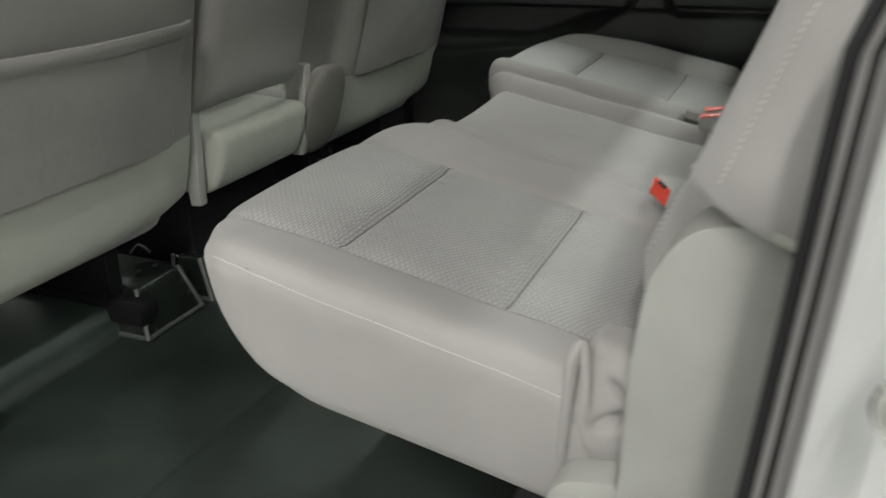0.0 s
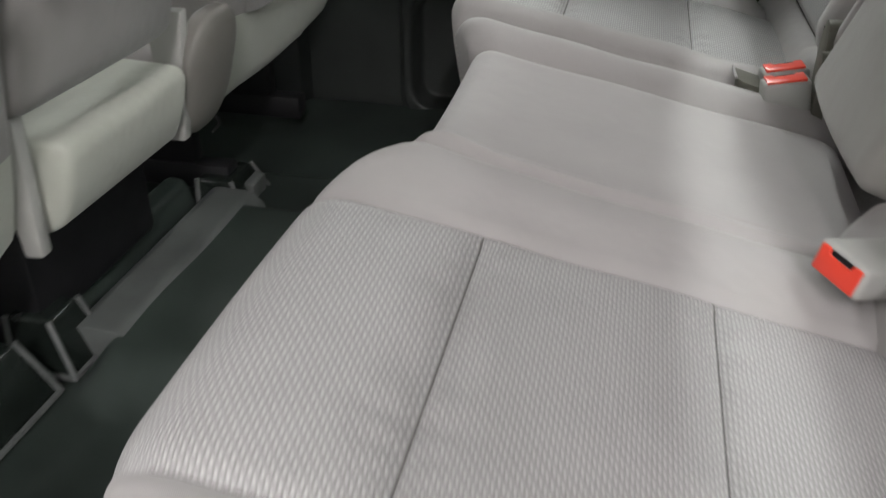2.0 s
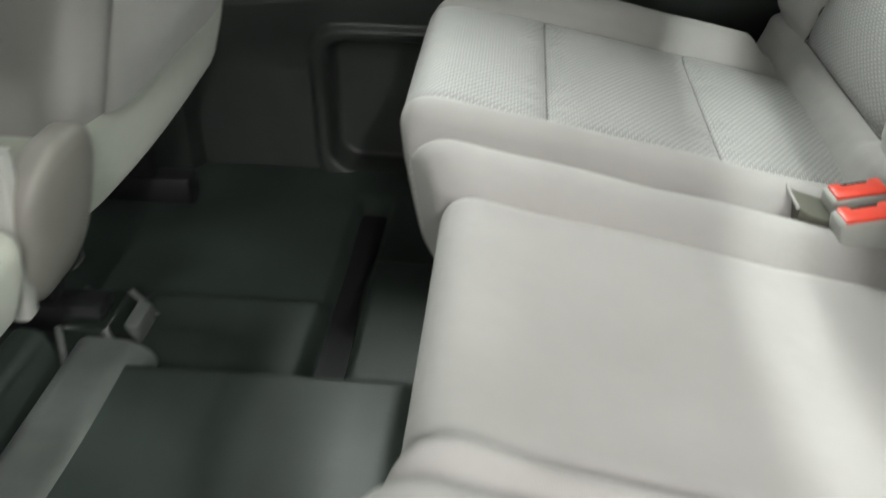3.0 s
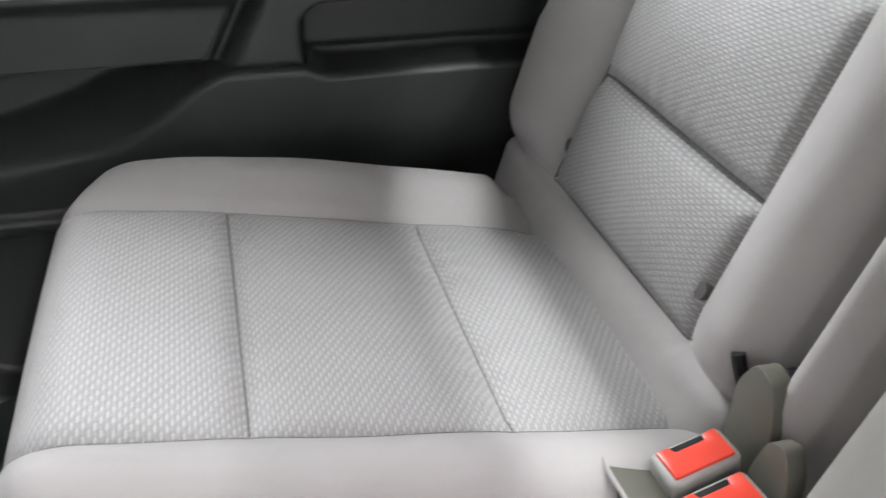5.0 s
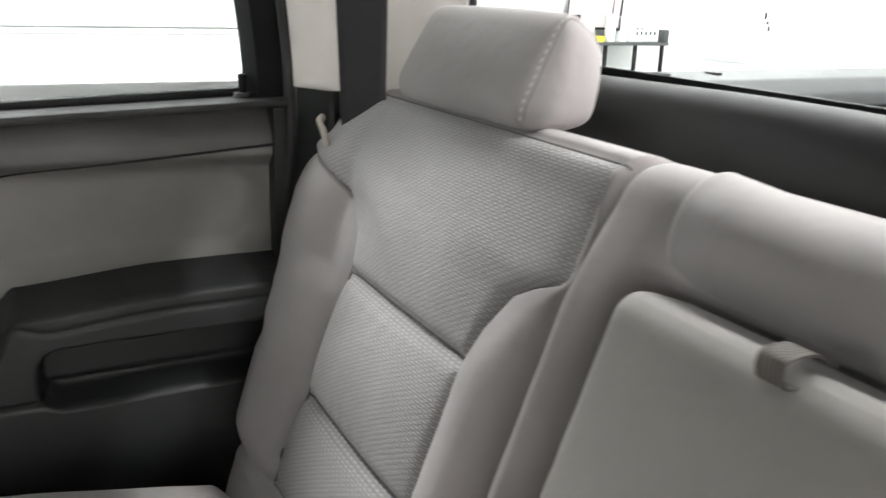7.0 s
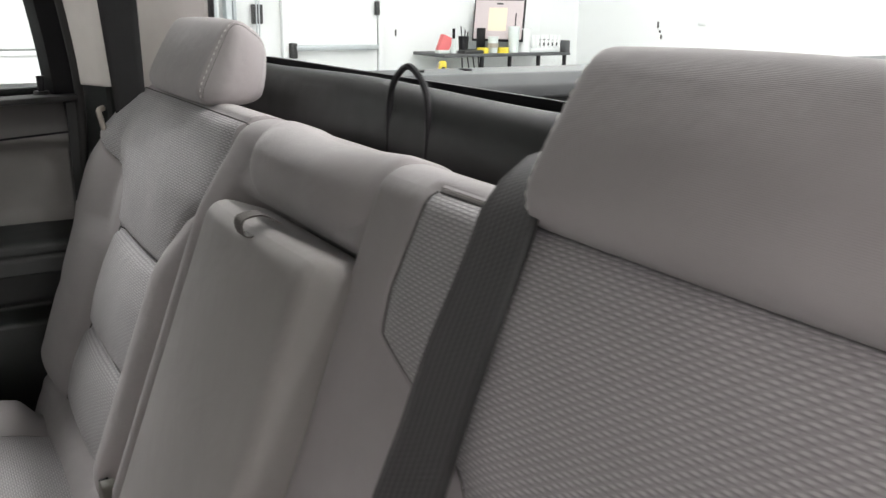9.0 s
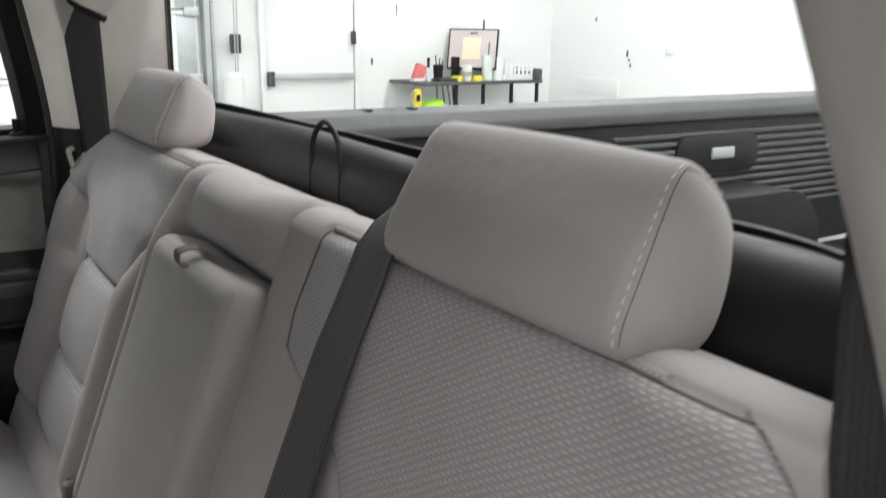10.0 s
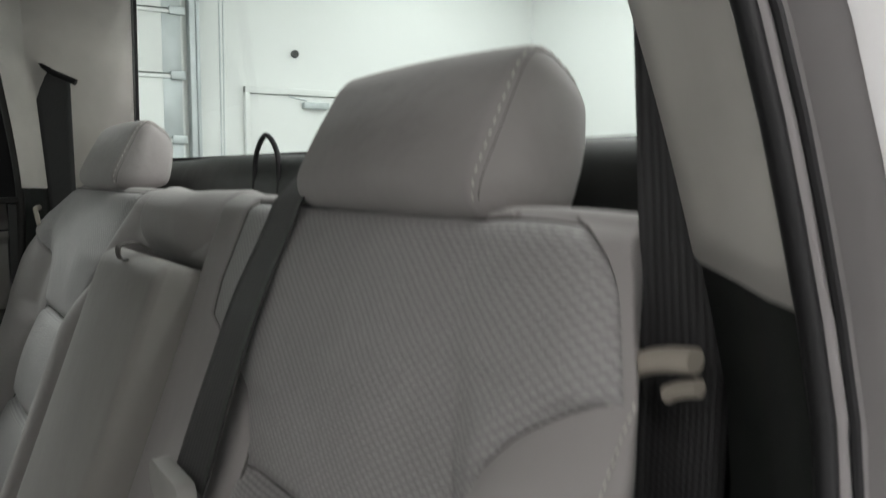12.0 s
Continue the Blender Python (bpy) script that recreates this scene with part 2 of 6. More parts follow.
def round_poly(pts, r, n=5):
    """Rounds the corners of a polygon."""
    out = []
    for i, p in enumerate(pts):
        p = Vector(p)
        a, b = Vector(pts[i - 1]), Vector(pts[(i + 1) % len(pts)])
        d = min(r, (a - p).length * 0.45, (b - p).length * 0.45)
        s, e = p + (a - p).normalized() * d, p + (b - p).normalized() * d
        for k in range(n + 1):
            t = k / n
            q = s * (1 - t) ** 2 + p * 2 * t * (1 - t) + e * t * t
            out.append((q.x, q.y))
    return out


def rod(a, b, r, n=12, r2=None):
    a, b = Vector(a), Vector(b)
    bm = bmesh.new()
    m = Matrix.Translation((a + b) / 2) @ (b - a).to_track_quat("Z", "Y").to_matrix().to_4x4()
    bmesh.ops.create_cone(bm, cap_ends=True, segments=n, radius1=r, radius2=r if r2 is None else r2, depth=(b - a).length, matrix=m)
    return bm


def smooth_line(pts, n=8):
    """A smooth line through points."""
    P = [Vector(p) for p in pts]
    P = [2 * P[0] - P[1], *P, 2 * P[-1] - P[-2]]
    out = []
    for i in range(1, len(P) - 2):
        a, b, c, d = P[i - 1:i + 3]
        for k in range(n):
            t = k / n
            out.append(0.5 * (2 * b + (c - a) * t + (2 * a - 5 * b + 4 * c - d) * t * t + (3 * b - a - 3 * c + d) * t ** 3))
    return out + [P[-2]]


def tube(pts, r, n=8, flat=1.0):
    """A tube along a line of points; flat squeezes its cross-section."""
    pts = [Vector(p) for p in pts]
    bm = bmesh.new()
    rings, side = [], None
    for i, p in enumerate(pts):
        d = (pts[min(i + 1, len(pts) - 1)] - pts[max(i - 1, 0)]).normalized()
        side = d.orthogonal().normalized() if side is None else (side - d * side.dot(d)).normalized()
        up = d.cross(side)
        rings.append([bm.verts.new(p + r * (math.cos(k * 6.2832 / n) * side + flat * math.sin(k * 6.2832 / n) * up)) for k in range(n)])
    for a, b in zip(rings, rings[1:]):
        for k in range(n):
            bm.faces.new((a[k], a[(k + 1) % n], b[(k + 1) % n], b[k]))
    bm.faces.new(rings[0][::-1])
    bm.faces.new(rings[-1])
    return bm


def strap(rows, thick=0.0012):
    """A flat band: rows of (left, right) edge points. Gives verts, faces and uvs in metres."""
    L, R = [np.array(a) for a, _ in rows], [np.array(b) for _, b in rows]
    n, m = len(rows), 7
    V, run = [], [0.0]
    for i in range(1, n):
        run.append(run[-1] + float(np.linalg.norm((L[i] + R[i] - L[i - 1] - R[i - 1]) / 2)))
    nrm = []
    for i in range(n):
        d = (L[min(i + 1, n - 1)] + R[min(i + 1, n - 1)]) - (L[max(i - 1, 0)] + R[max(i - 1, 0)])
        k = np.cross(R[i] - L[i], d)
        nrm.append(k / (np.linalg.norm(k) + 1e-9))
    for s in (0, 1):
        for i in range(n):
            for j in range(m):
                V.append(L[i] + (R[i] - L[i]) * j / (m - 1) + nrm[i] * thick * s)
    F, U = [], []
    width = float(np.linalg.norm(R[0] - L[0]))
    for s in (0, 1):
        for i in range(n - 1):
            for j in range(m - 1):
                a = s * n * m + i * m + j
                f = (a, a + 1, a + m + 1, a + m)
                u = [(j / (m - 1) * width, run[i]), ((j + 1) / (m - 1) * width, run[i]), ((j + 1) / (m - 1) * width, run[i + 1]), (j / (m - 1) * width, run[i + 1])]
                F.append(f if s else f[::-1])
                U += u if s else u[::-1]
    off = n * m
    for j0 in (0, m - 1):
        for i in range(n - 1):
            a, b = i * m + j0, (i + 1) * m + j0
            F.append((a, b, b + off, a + off) if j0 == 0 else (b, a, a + off, b + off))
            U += [(0, run[i]), (0, run[i + 1]), (0.001, run[i + 1]), (0.001, run[i])]
    return V, F, U


def axis_points(lo, hi, step, snaps=()):
    n = max(2, int(round((hi - lo) / step)))
    p = np.linspace(lo, hi, n + 1)
    for s in snaps:
        if lo < s < hi:
            p[1 + np.argmin(np.abs(p[1:-1] - s))] = s
    return np.unique(p)


class Soft:
    """A box with rounded edges that a sculpt() bends into a cushion; regions() splits its skin into parts."""

    def __init__(self, lo, hi, r, step, sculpt, snaps=((), (), ())):
        self.flat = None
        self.lo, self.hi, self.r, self.sculpt = np.array(lo, float), np.array(hi, float), np.array(r, float), sculpt
        st = np.ones(3) * np.array(step)
        ax = [axis_points(lo[k], hi[k], st[k], snaps[k]) for k in range(3)]
        n = [len(a) for a in ax]
        quads, axes, sides = [], [], []
        for k in range(3):
            a, b = [j for j in range(3) if j != k]
            ia, ib = np.meshgrid(np.arange(n[a] - 1), np.arange(n[b] - 1), indexing="ij")
            ia, ib = ia.ravel(), ib.ravel()
            for s, end in ((0, 0), (1, n[k] - 1)):
                corners = []
                for da, db in ((0, 0), (1, 0), (1, 1), (0, 1)):
                    idx = np.zeros((len(ia), 3), int)
                    idx[:, a], idx[:, b], idx[:, k] = ia + da, ib + db, end
                    corners.append((idx[:, 0] * n[1] + idx[:, 1]) * n[2] + idx[:, 2])
                q = np.stack(corners, 1)
                if (s == 1) == (k == 1):
                    q = q[:, ::-1]
                quads.append(q)
                axes.append(np.full(len(q), k))
                sides.append(np.full(len(q), s))
        q = np.concatenate(quads)
        self.axis, self.side = np.concatenate(axes), np.concatenate(sides)
        ids, inv = np.unique(q.ravel(), return_inverse=True)
        self.q = inv.reshape(q.shape)
        i, rem = np.divmod(ids, n[1] * n[2])
        j, k = np.divmod(rem, n[2])
        self.p = np.stack([ax[0][i], ax[1][j], ax[2][k]], 1)
        self.c = self.p[self.q].mean(1)

    def at(self, p):
        p = np.atleast_2d(np.asarray(p, float))
        q = np.clip(p, self.lo + self.r, self.hi - self.r)
        d = (p - q) / self.r
        length = np.linalg.norm(d, axis=1, keepdims=True)
        out = np.where(length > 1e-9, q + self.r * d / np.maximum(length, 1e-9), p)
        return self.sculpt(out, p)

    def build(self, parent, regions, table, root=""):
        """regions(centres, axis, side) names a part for every face; table: name -> (part name, material, label).
        root: the key of the part under which the others hang."""
        where = self.at(self.p)
        names = regions(self.c, self.axis, self.side)
        made = {}
        for key, (name, mat, label) in table.items():
            pick = np.where(names == key)[0]
            if not len(pick):
                continue
            q = self.q[pick]
            ids, inv = np.unique(q.ravel(), return_inverse=True)
            pts, ax = (self.p if self.flat is None else self.flat(self.p))[q], self.axis[pick][:, None]
            u = np.where(ax == 1, pts[..., 0], pts[..., 1])
            v = np.where(ax == 2, pts[..., 0], pts[..., 2])
            made[key] = finish(name, where[ids], inv.reshape(q.shape), mat, made.get(root, parent), label, uv=np.stack([u, v], -1))
        return made


def groove(d, depth, width):
    return depth * np.exp(-(d / width) ** 2)


def step01(x, a, b):
    t = np.clip((x - a) / (b - a), 0, 1)
    return t * t * (3 - 2 * t)


def stitches(name, pts, mat, parent, pitch=0.0052, length=0.0038, r=0.00055, label=""):
    """A row of single thread stitches along a line."""
    pts = np.asarray(pts, float)
    run = np.r_[0, np.cumsum(np.linalg.norm(np.diff(pts, axis=0), axis=1))]
    bm = bmesh.new()
    s = 0.0
    while s + length < run[-1]:
        a, b, c = [np.array([np.interp(s + length * f, run, pts[:, k]) for k in range(3)]) for f in (0, 0.5, 1)]
        d = Vector(c - a).normalized()
        side = d.orthogonal().normalized()
        up = d.cross(side)
        rings = []
        for p, k in ((a, 0.35), (b, 1.0), (c, 0.35)):
            rings.append([bm.verts.new(Vector(p) + r * k * (math.cos(j * 1.2566) * side + math.sin(j * 1.2566) * up)) for j in range(5)])
        for x, y in zip(rings, rings[1:]):
            for j in range(5):
                bm.faces.new((x[j], x[(j + 1) % 5], y[(j + 1) % 5], y[j]))
        bm.faces.new(rings[0][::-1])
        bm.faces.new(rings[-1])
        s += pitch
    return part(name, bm, mat, parent, label)


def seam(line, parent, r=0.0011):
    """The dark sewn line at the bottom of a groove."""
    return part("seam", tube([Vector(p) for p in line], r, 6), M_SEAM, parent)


def sheet(us, vs, fn):
    """A grid of points fn(u, v) as verts, faces and uvs."""
    U, W = np.meshgrid(us, vs, indexing="ij")
    P = fn(U, W)
    V = np.stack(P, -1).reshape(-1, 3)
    n = len(vs)
    i, j = np.meshgrid(np.arange(len(us) - 1), np.arange(n - 1), indexing="ij")
    a = (i * n + j).ravel()
    F = np.stack([a, a + n, a + n + 1, a + 1], 1)
    uv = np.stack([U, W], -1).reshape(-1, 2)[F]
    C = np.stack([U, W], -1).reshape(-1, 2)[F].mean(1)
    return V, F, uv, C

# ---- workshop ----
def wall(name, lo, hi, mat, label):
    ob = part(name, box(lo, hi, 0), mat, None, "", False)
    return tagged(ob, label, "wall", "", "structure")


wall("ground", (BACK_X, BACK_Y, GROUND - 0.2), (WALL_X, WALL_Y, GROUND), M_FLOORG, "grey smooth concrete workshop floor")
wall("wall_side", (BACK_X - 0.2, WALL_Y, GROUND - 0.2), (WALL_X + 0.2, WALL_Y + 0.2, CEIL + 0.2), M_WALL, "white painted workshop wall with doors")
wall("wall_rear", (WALL_X, BACK_Y, GROUND - 0.2), (WALL_X + 0.2, WALL_Y, CEIL + 0.2), M_WALL, "white painted workshop wall with small marks")
wall("wall_near", (BACK_X - 0.2, BACK_Y - 0.2, GROUND - 0.2), (WALL_X + 0.2, BACK_Y, CEIL + 0.2), M_WALL, "white painted workshop wall")
wall("wall_front", (BACK_X - 0.2, BACK_Y, GROUND - 0.2), (BACK_X, WALL_Y, CEIL + 0.2), M_WALL, "white painted workshop wall")
wall("ceiling", (BACK_X, BACK_Y, CEIL), (WALL_X, WALL_Y, CEIL + 0.2), M_WALL, "white painted workshop ceiling")

# ceiling lamps: long tubes across the truck
for lx, ly, watts in LAMPS:
    lamp = thing("ceiling_lamp", (lx, ly, CEIL), "long white tube lamp fixed to the ceiling", "ceiling lamp", "ceiling lamps")
    part("housing", box((lx - 0.09, ly - 1.25, CEIL - 0.06), (lx + 0.09, ly + 1.25, CEIL - 0.002), 0.01), M_DOORP, lamp)
    for dx in (-0.045, 0.045):
        part("tube", rod((lx + dx, ly - 1.2, CEIL - 0.075), (lx + dx, ly + 1.2, CEIL - 0.075), 0.014), M_TUBE, lamp, "glowing glass tube")
    data = bpy.data.lights.new("lamp_light", "AREA")
    data.shape, data.size, data.size_y, data.energy, data.color = "RECTANGLE", 0.09, 2.4, watts, LAMP_WARM if ly < -1 else LAMP_COLOUR
    ob = new("lamp_light", data)
    ob.location = (lx, ly, CEIL - 0.10)


# ---- cab shell ----
def mirror_y(y):
    return 2 * YM - y


def loft(name, sections, mat, label, thick=0.006, category="trim"):
    """A skin through sections of points, given thickness."""
    bm = bmesh.new()
    rows = [[bm.verts.new(p) for p in s] for s in sections]
    for a, b in zip(rows, rows[1:]):
        for i in range(len(a) - 1):
            bm.faces.new((a[i], a[i + 1], b[i + 1], b[i]))
    bmesh.ops.solidify(bm, geom=bm.faces[:], thickness=thick)
    ob = part(name, bm, mat, None)
    return tagged(ob, label, category, "", "structure")


# floor: rubber sheet with a hump, a step under the front seats and moulded mounts
def floor_height(x, y):
    h = 0.045 * step01(y, 0.455, 0.555) * (1 - step01(y, 0.925, 0.955)) * (1 - step01(x, 0.02, 0.10)) * step01(x, -0.36, -0.31)
    h = h + 0.055 * (1 - step01(x, -0.435, -0.415)) * (1 - step01(y, 0.36, 0.40))
    h = h + 0.012 * step01(x, -0.36, -0.35) * (1 - step01(x, -0.112, -0.098)) * step01(y, 0.945, 0.955) * (1 - step01(y, 1.11, 1.125))
    h = h - 0.022 * step01(x, -0.112, -0.098) * (1 - step01(x, -0.060, -0.045)) * step01(y, 0.940, 0.955) * (1 - step01(y, 1.38, 1.44))
    h = h + 0.024 * step01(x, -0.060, -0.040) * step01(y, 0.935, 0.955) * (1 - step01(y, 1.20, 1.23))
    h = h - 0.004 * np.exp(-((x + 0.094 - 0.04 * (y - 0.1)) / 0.006) ** 2) * (1 - step01(y, 0.40, 0.45))
    return h + 0.0015 * np.sin(31 * x + 3 * y) * np.sin(17 * y) + 0.004 * np.exp(-((x + 0.05) ** 2 + (y - 0.12) ** 2) / 0.003)


V, F, uv, C = sheet(np.arange(-0.80, 0.60, 0.0075), np.arange(-0.14, 1.52, 0.0075), lambda u, w: (u, w, floor_height(u, w)))
tagged(finish("floor", V, F, M_FLOOR, None, uv=uv), "black moulded rubber cab floor with scuffs", "floor", "", "structure")
wall("floor_pan", (-2.2, -0.15, -0.12), (0.95, 1.52, -0.02), M_BLACK, "dark steel floor pan under the cab")

# roof lining and roof
V, F, uv, C = sheet(np.linspace(-1.3, 0.79, 60), np.linspace(-0.08, 1.45, 60),
                    lambda u, w: (u, w, 1.245 - 0.055 * np.abs((w - YM) / 0.77) ** 4 - 0.035 * step01(u, 0.45, 0.80) - 0.06 * step01(-u, 0.9, 1.3)))
tagged(finish("headliner", V, F, M_HEAD, None, uv=uv), "grey cloth roof lining", "roof lining", "", "structure")
wall("roof", (-1.35, -0.10, 1.262), (0.80, 1.47, 1.30), M_WHITE, "white painted steel cab roof")

# rear wall below the window, with its padded sill
wall("cab_rear_wall", (0.90, -0.12, -0.10), (0.93, 1.50, 0.815), M_WHITE, "white painted steel cab rear wall")


def sill_shape(out, p):
    o = out.copy()
    o[:, 0] = o[:, 0] + 0.03 * (o[:, 2] - 0.80)
    o[:, 2] = o[:, 2] + 0.0025 * np.sin(9 * o[:, 1])
    return o


sill = Soft((0.806, -0.02, 0.45), (0.872, 1.39, 0.858), (0.035, 0.01, 0.045), (0.012, 0.02, 0.012), sill_shape)
ob = sill.build(None, lambda c, a, s: np.full(len(c), "all"), {"all": ("rear_sill_trim", M_PAD, "")})["all"]
tagged(ob, "charcoal padded panel below the rear window", "trim panel", "", "structure")

# rear window: frame, pane
win = thing("window_1", (0.82, YM, 0.86), "wide rear cab window in a black rubber frame", "window", "", "structure")
WX0, WX1, WZ0, WZ1 = 0.862, 0.795, 0.852, 1.212


def wx(y, z):
    """The window plane leans forward; its ends curl forward to the corner pillars."""
    flat = WX0 + (WX1 - WX0) * (z - WZ0) / (WZ1 - WZ0)
    k = min(1.0, max(0.0, (abs(y - YM) - 0.53) / 0.15))
    return flat + (min(flat, lip(z)[0] + 0.010) - flat) * k * k


def lip(z):
    """The edge of the pillar trim at the rear window."""
    return 0.797 - 0.02 * (z - 0.88), 1.368 - 0.10 * (z - 0.88)


def ring(grow, z0, z1, r, n=6):
    a, b = lip(z0)[1] + grow, lip(z1)[1] + grow
    c, d = mirror_y(a), mirror_y(b)
    low = [(c + (a - c) * k / 12, z0) for k in range(13)]
    high = [(b + (d - b) * k / 12, z1) for k in range(13)]
    return round_poly(low + high, r, n)


outer, inner = ring(0.035, WZ0 - 0.02, WZ1 + 0.02, 0.05), ring(-0.002, WZ0 + 0.010, WZ1 - 0.012, 0.045)
bm = bmesh.new()
loops = []
for dx in (-0.002, 0.004):
    loops.append([[bm.verts.new((wx(y, z) + dx, y, z)) for y, z in ringpts] for ringpts in (outer, inner)])
n = len(outer)
for i in range(n):
    j = (i + 1) % n
    bm.faces.new((loops[0][0][i], loops[0][0][j], loops[0][1][j], loops[0][1][i]))
    bm.faces.new((loops[1][0][j], loops[1][0][i], loops[1][1][i], loops[1][1][j]))
    bm.faces.new((loops[0][1][i], loops[0][1][j], loops[1][1][j], loops[1][1][i]))
    bm.faces.new((loops[0][0][j], loops[0][0][i], loops[1][0][i], loops[1][0][j]))
part("window_frame", bm, M_BLACK, win)
bm = bmesh.new()
zs, cols = np.linspace(WZ0, WZ1, 7), []
for k in range(33):
    across = [mirror_y(lip(z)[1]) + (2 * lip(z)[1] - 2 * YM) * k / 32 for z in zs]
    cols.append([[bm.verts.new((wx(y, z) + dx, y, z)) for y, z in zip(across, zs)] for dx in (0.001, 0.0025)])
for a, b in zip(cols, cols[1:]):
    for i in range(6):
        for side in (0, 1):
            bm.faces.new((a[side][i], a[side][i + 1], b[side][i + 1]))
            bm.faces.new((a[side][i], b[side][i + 1], b[side][i]))
    for i in (0, 6):
        bm.faces.new((a[0][i], b[0][i], b[1][i], a[1][i]))
for a in (cols[0], cols[-1]):
    for i in range(6):
        bm.faces.new((a[0][i], a[0][i + 1], a[1][i + 1], a[1][i]))
pane = part("pane", bm, M_GLASS, win, "clear glass pane", False)
pane.visible_shadow = False
wall("cab_rear_header", (0.775, -0.10, WZ1 + 0.018), (0.83, 1.47, 1.262), M_WHITE, "white painted steel above the rear window")


# rear corner pillars: trim from the door edge to the window; all of it leans forward and inward
def far_edge(z):
    """The rear edge of the door opening at a height, far side; it bends inward above the belt line."""
    k = z - 0.8
    up = 0.5 * (k + math.sqrt(k * k + 0.0064))
    bend = float(step01(np.array(z), 1.15, 1.27))
    return 0.636 + 0.08 * k - 0.27 * up - 0.06 * bend, 1.530 - 0.05 * k - 0.14 * up - 0.02 * bend


def far_ridge(z):
    """The inner edge of the front strip of the pillar trim, beside the belt slot."""
    k = max(0.0, z - 0.8)
    return 0.650 - 0.10 * k, 1.466 - 0.27 * k


NEAR_SLANT = 0.010


def near_edge(z):
    """The same edge at the open door, whose trim stands a little deeper."""
    k = z - 0.908
    up = 0.5 * (k + math.sqrt(k * k + 0.0064))
    bend = float(step01(np.array(z), 1.08, 1.24))
    high = float(step01(np.array(z), 0.60, 0.78))
    x, y = far_edge(z)
    return x + (0.6452 - 0.154 * k - 0.181 * up - 0.06 * bend - x) * high, y + (1.5007 - 0.094 * k - 0.24 * up - 0.02 * bend - y) * high


def near_ridge(z):
    k = z - 0.85
    up = 0.5 * (k + math.sqrt(k * k + 0.0064))
    high = float(step01(np.array(z), 0.58, 0.76))
    x, y = far_ridge(z)
    return x + (0.705 - 0.046 * k + 0.019 * up - x) * high, y + (1.413 - 0.240 * k - 0.175 * up - y) * high


def pillar(far):
    f = (lambda y: y) if far else mirror_y
    edge, ridge = (far_edge, far_ridge) if far else (near_edge, near_ridge)
    slant = 0.0 if far else NEAR_SLANT

    def strip(z):
        (ex, ey), (rx, ry) = edge(z), ridge(z)
        if not far:
            return [(ex, ey), (ex * 0.9 + rx * 0.1 - 0.004, ey * 0.86 + ry * 0.14), (ex * 0.5 + rx * 0.5 - 0.003, ey * 0.5 + ry * 0.5), (rx - 0.003, ry + 0.006), (rx, ry), (rx + 0.003, ry), (rx + 0.005, ry + 0.020)]
        return [(ex, ey), (ex * 0.9 + rx * 0.1 - 0.004, ey * 0.86 + ry * 0.14), (ex * 0.5 + rx * 0.5 - 0.003, ey * 0.5 + ry * 0.5), (rx - 0.003, ry + 0.006), (rx, ry), (rx + 0.006, ry - 0.002), (rx + 0.016, ry + 0.006)]

    def row(z):
        gx, gy = lip(z)
        rx, ry = ridge(z)
        turn = [(rx * (1 - k) + gx * k - 0.012 * math.sin(math.pi * k), ry * (1 - k) + gy * k - 0.004) for k in (0.22, 0.40, 0.60, 0.80)] if far else [(rx + 0.030, ry + 0.030), (rx + 0.045, ry + 0.030)]
        pts = (strip(z)[:5] if far else strip(z)) + turn + ([] if far else [(gx - 0.01, gy + 0.03)]) + [(gx, gy), (gx + 0.006, gy + 0.003)]
        return [(x, f(y), z - slant * max(0.0, 1 - n / 4)) for n, (x, y) in enumerate(pts)]
    loft("pillar_trim", [row(z) for z in np.linspace(0.806 if far else 0.797, 1.235, 26)], M_TRIM, "light grey plastic rear corner pillar trim")

    def low(z):
        pts = strip(z) + ([(0.700, 1.440), (0.735, 1.400), (0.80, 1.37), (0.90, 1.35)] if far else [(0.740, 1.46), (0.755, 1.45), (0.80, 1.40), (0.90, 1.37)])
        return [(x + 0.004, f(y), z - slant * max(0.0, 1 - n / 4)) for n, (x, y) in enumerate(pts)]
    loft("pillar_trim_lower", [low(z) for z in np.linspace(0.10, 0.812, 20)], M_DARK, "dark plastic lower rear pillar trim")
    # rubber seals along the door opening, and the painted body outside them
    zs = np.linspace(0.02, 1.235, 36)
    gx, gy, gr = (-0.003, 0.006, 0.0085) if far else (-0.002, 0.0035, 0.0042)
    line = [(edge(z)[0] + gx, f(edge(z)[1] + gy), z) for z in zs] + [(x, f(edge(1.235)[1] - 0.015), 1.240) for x in np.linspace(0.44, -0.42, 8)]
    ob = part("door_seal", tube(line, gr, 10), M_GASKET if far else M_BLACK, None)
    tagged(ob, "black rubber seal round the rear door opening", "door seal", "", "structure")
    if far:
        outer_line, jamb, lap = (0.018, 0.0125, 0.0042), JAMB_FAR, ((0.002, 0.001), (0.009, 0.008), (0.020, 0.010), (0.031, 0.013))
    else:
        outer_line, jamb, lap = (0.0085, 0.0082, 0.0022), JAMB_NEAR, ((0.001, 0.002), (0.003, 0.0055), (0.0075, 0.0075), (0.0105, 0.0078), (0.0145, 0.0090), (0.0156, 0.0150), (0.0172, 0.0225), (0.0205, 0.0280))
    line = [(edge(z)[0] + outer_line[0], f(edge(z)[1] + outer_line[1]), z) for z in zs]
    ob = part("door_seal_outer", tube(line, outer_line[2], 8), M_SEAL if far else M_BLACK, None)
    tagged(ob, "black ribbed rubber outer door seal", "door seal", "", "structure")
    loft("body_pillar", [[(edge(z)[0] + dx, f(edge(z)[1] + dy), z) for dx, dy in jamb] for z in np.linspace(-0.10, 1.26, 30)],
         M_WHITE, "white painted steel body side behind the rear door", 0.004, "body panel")
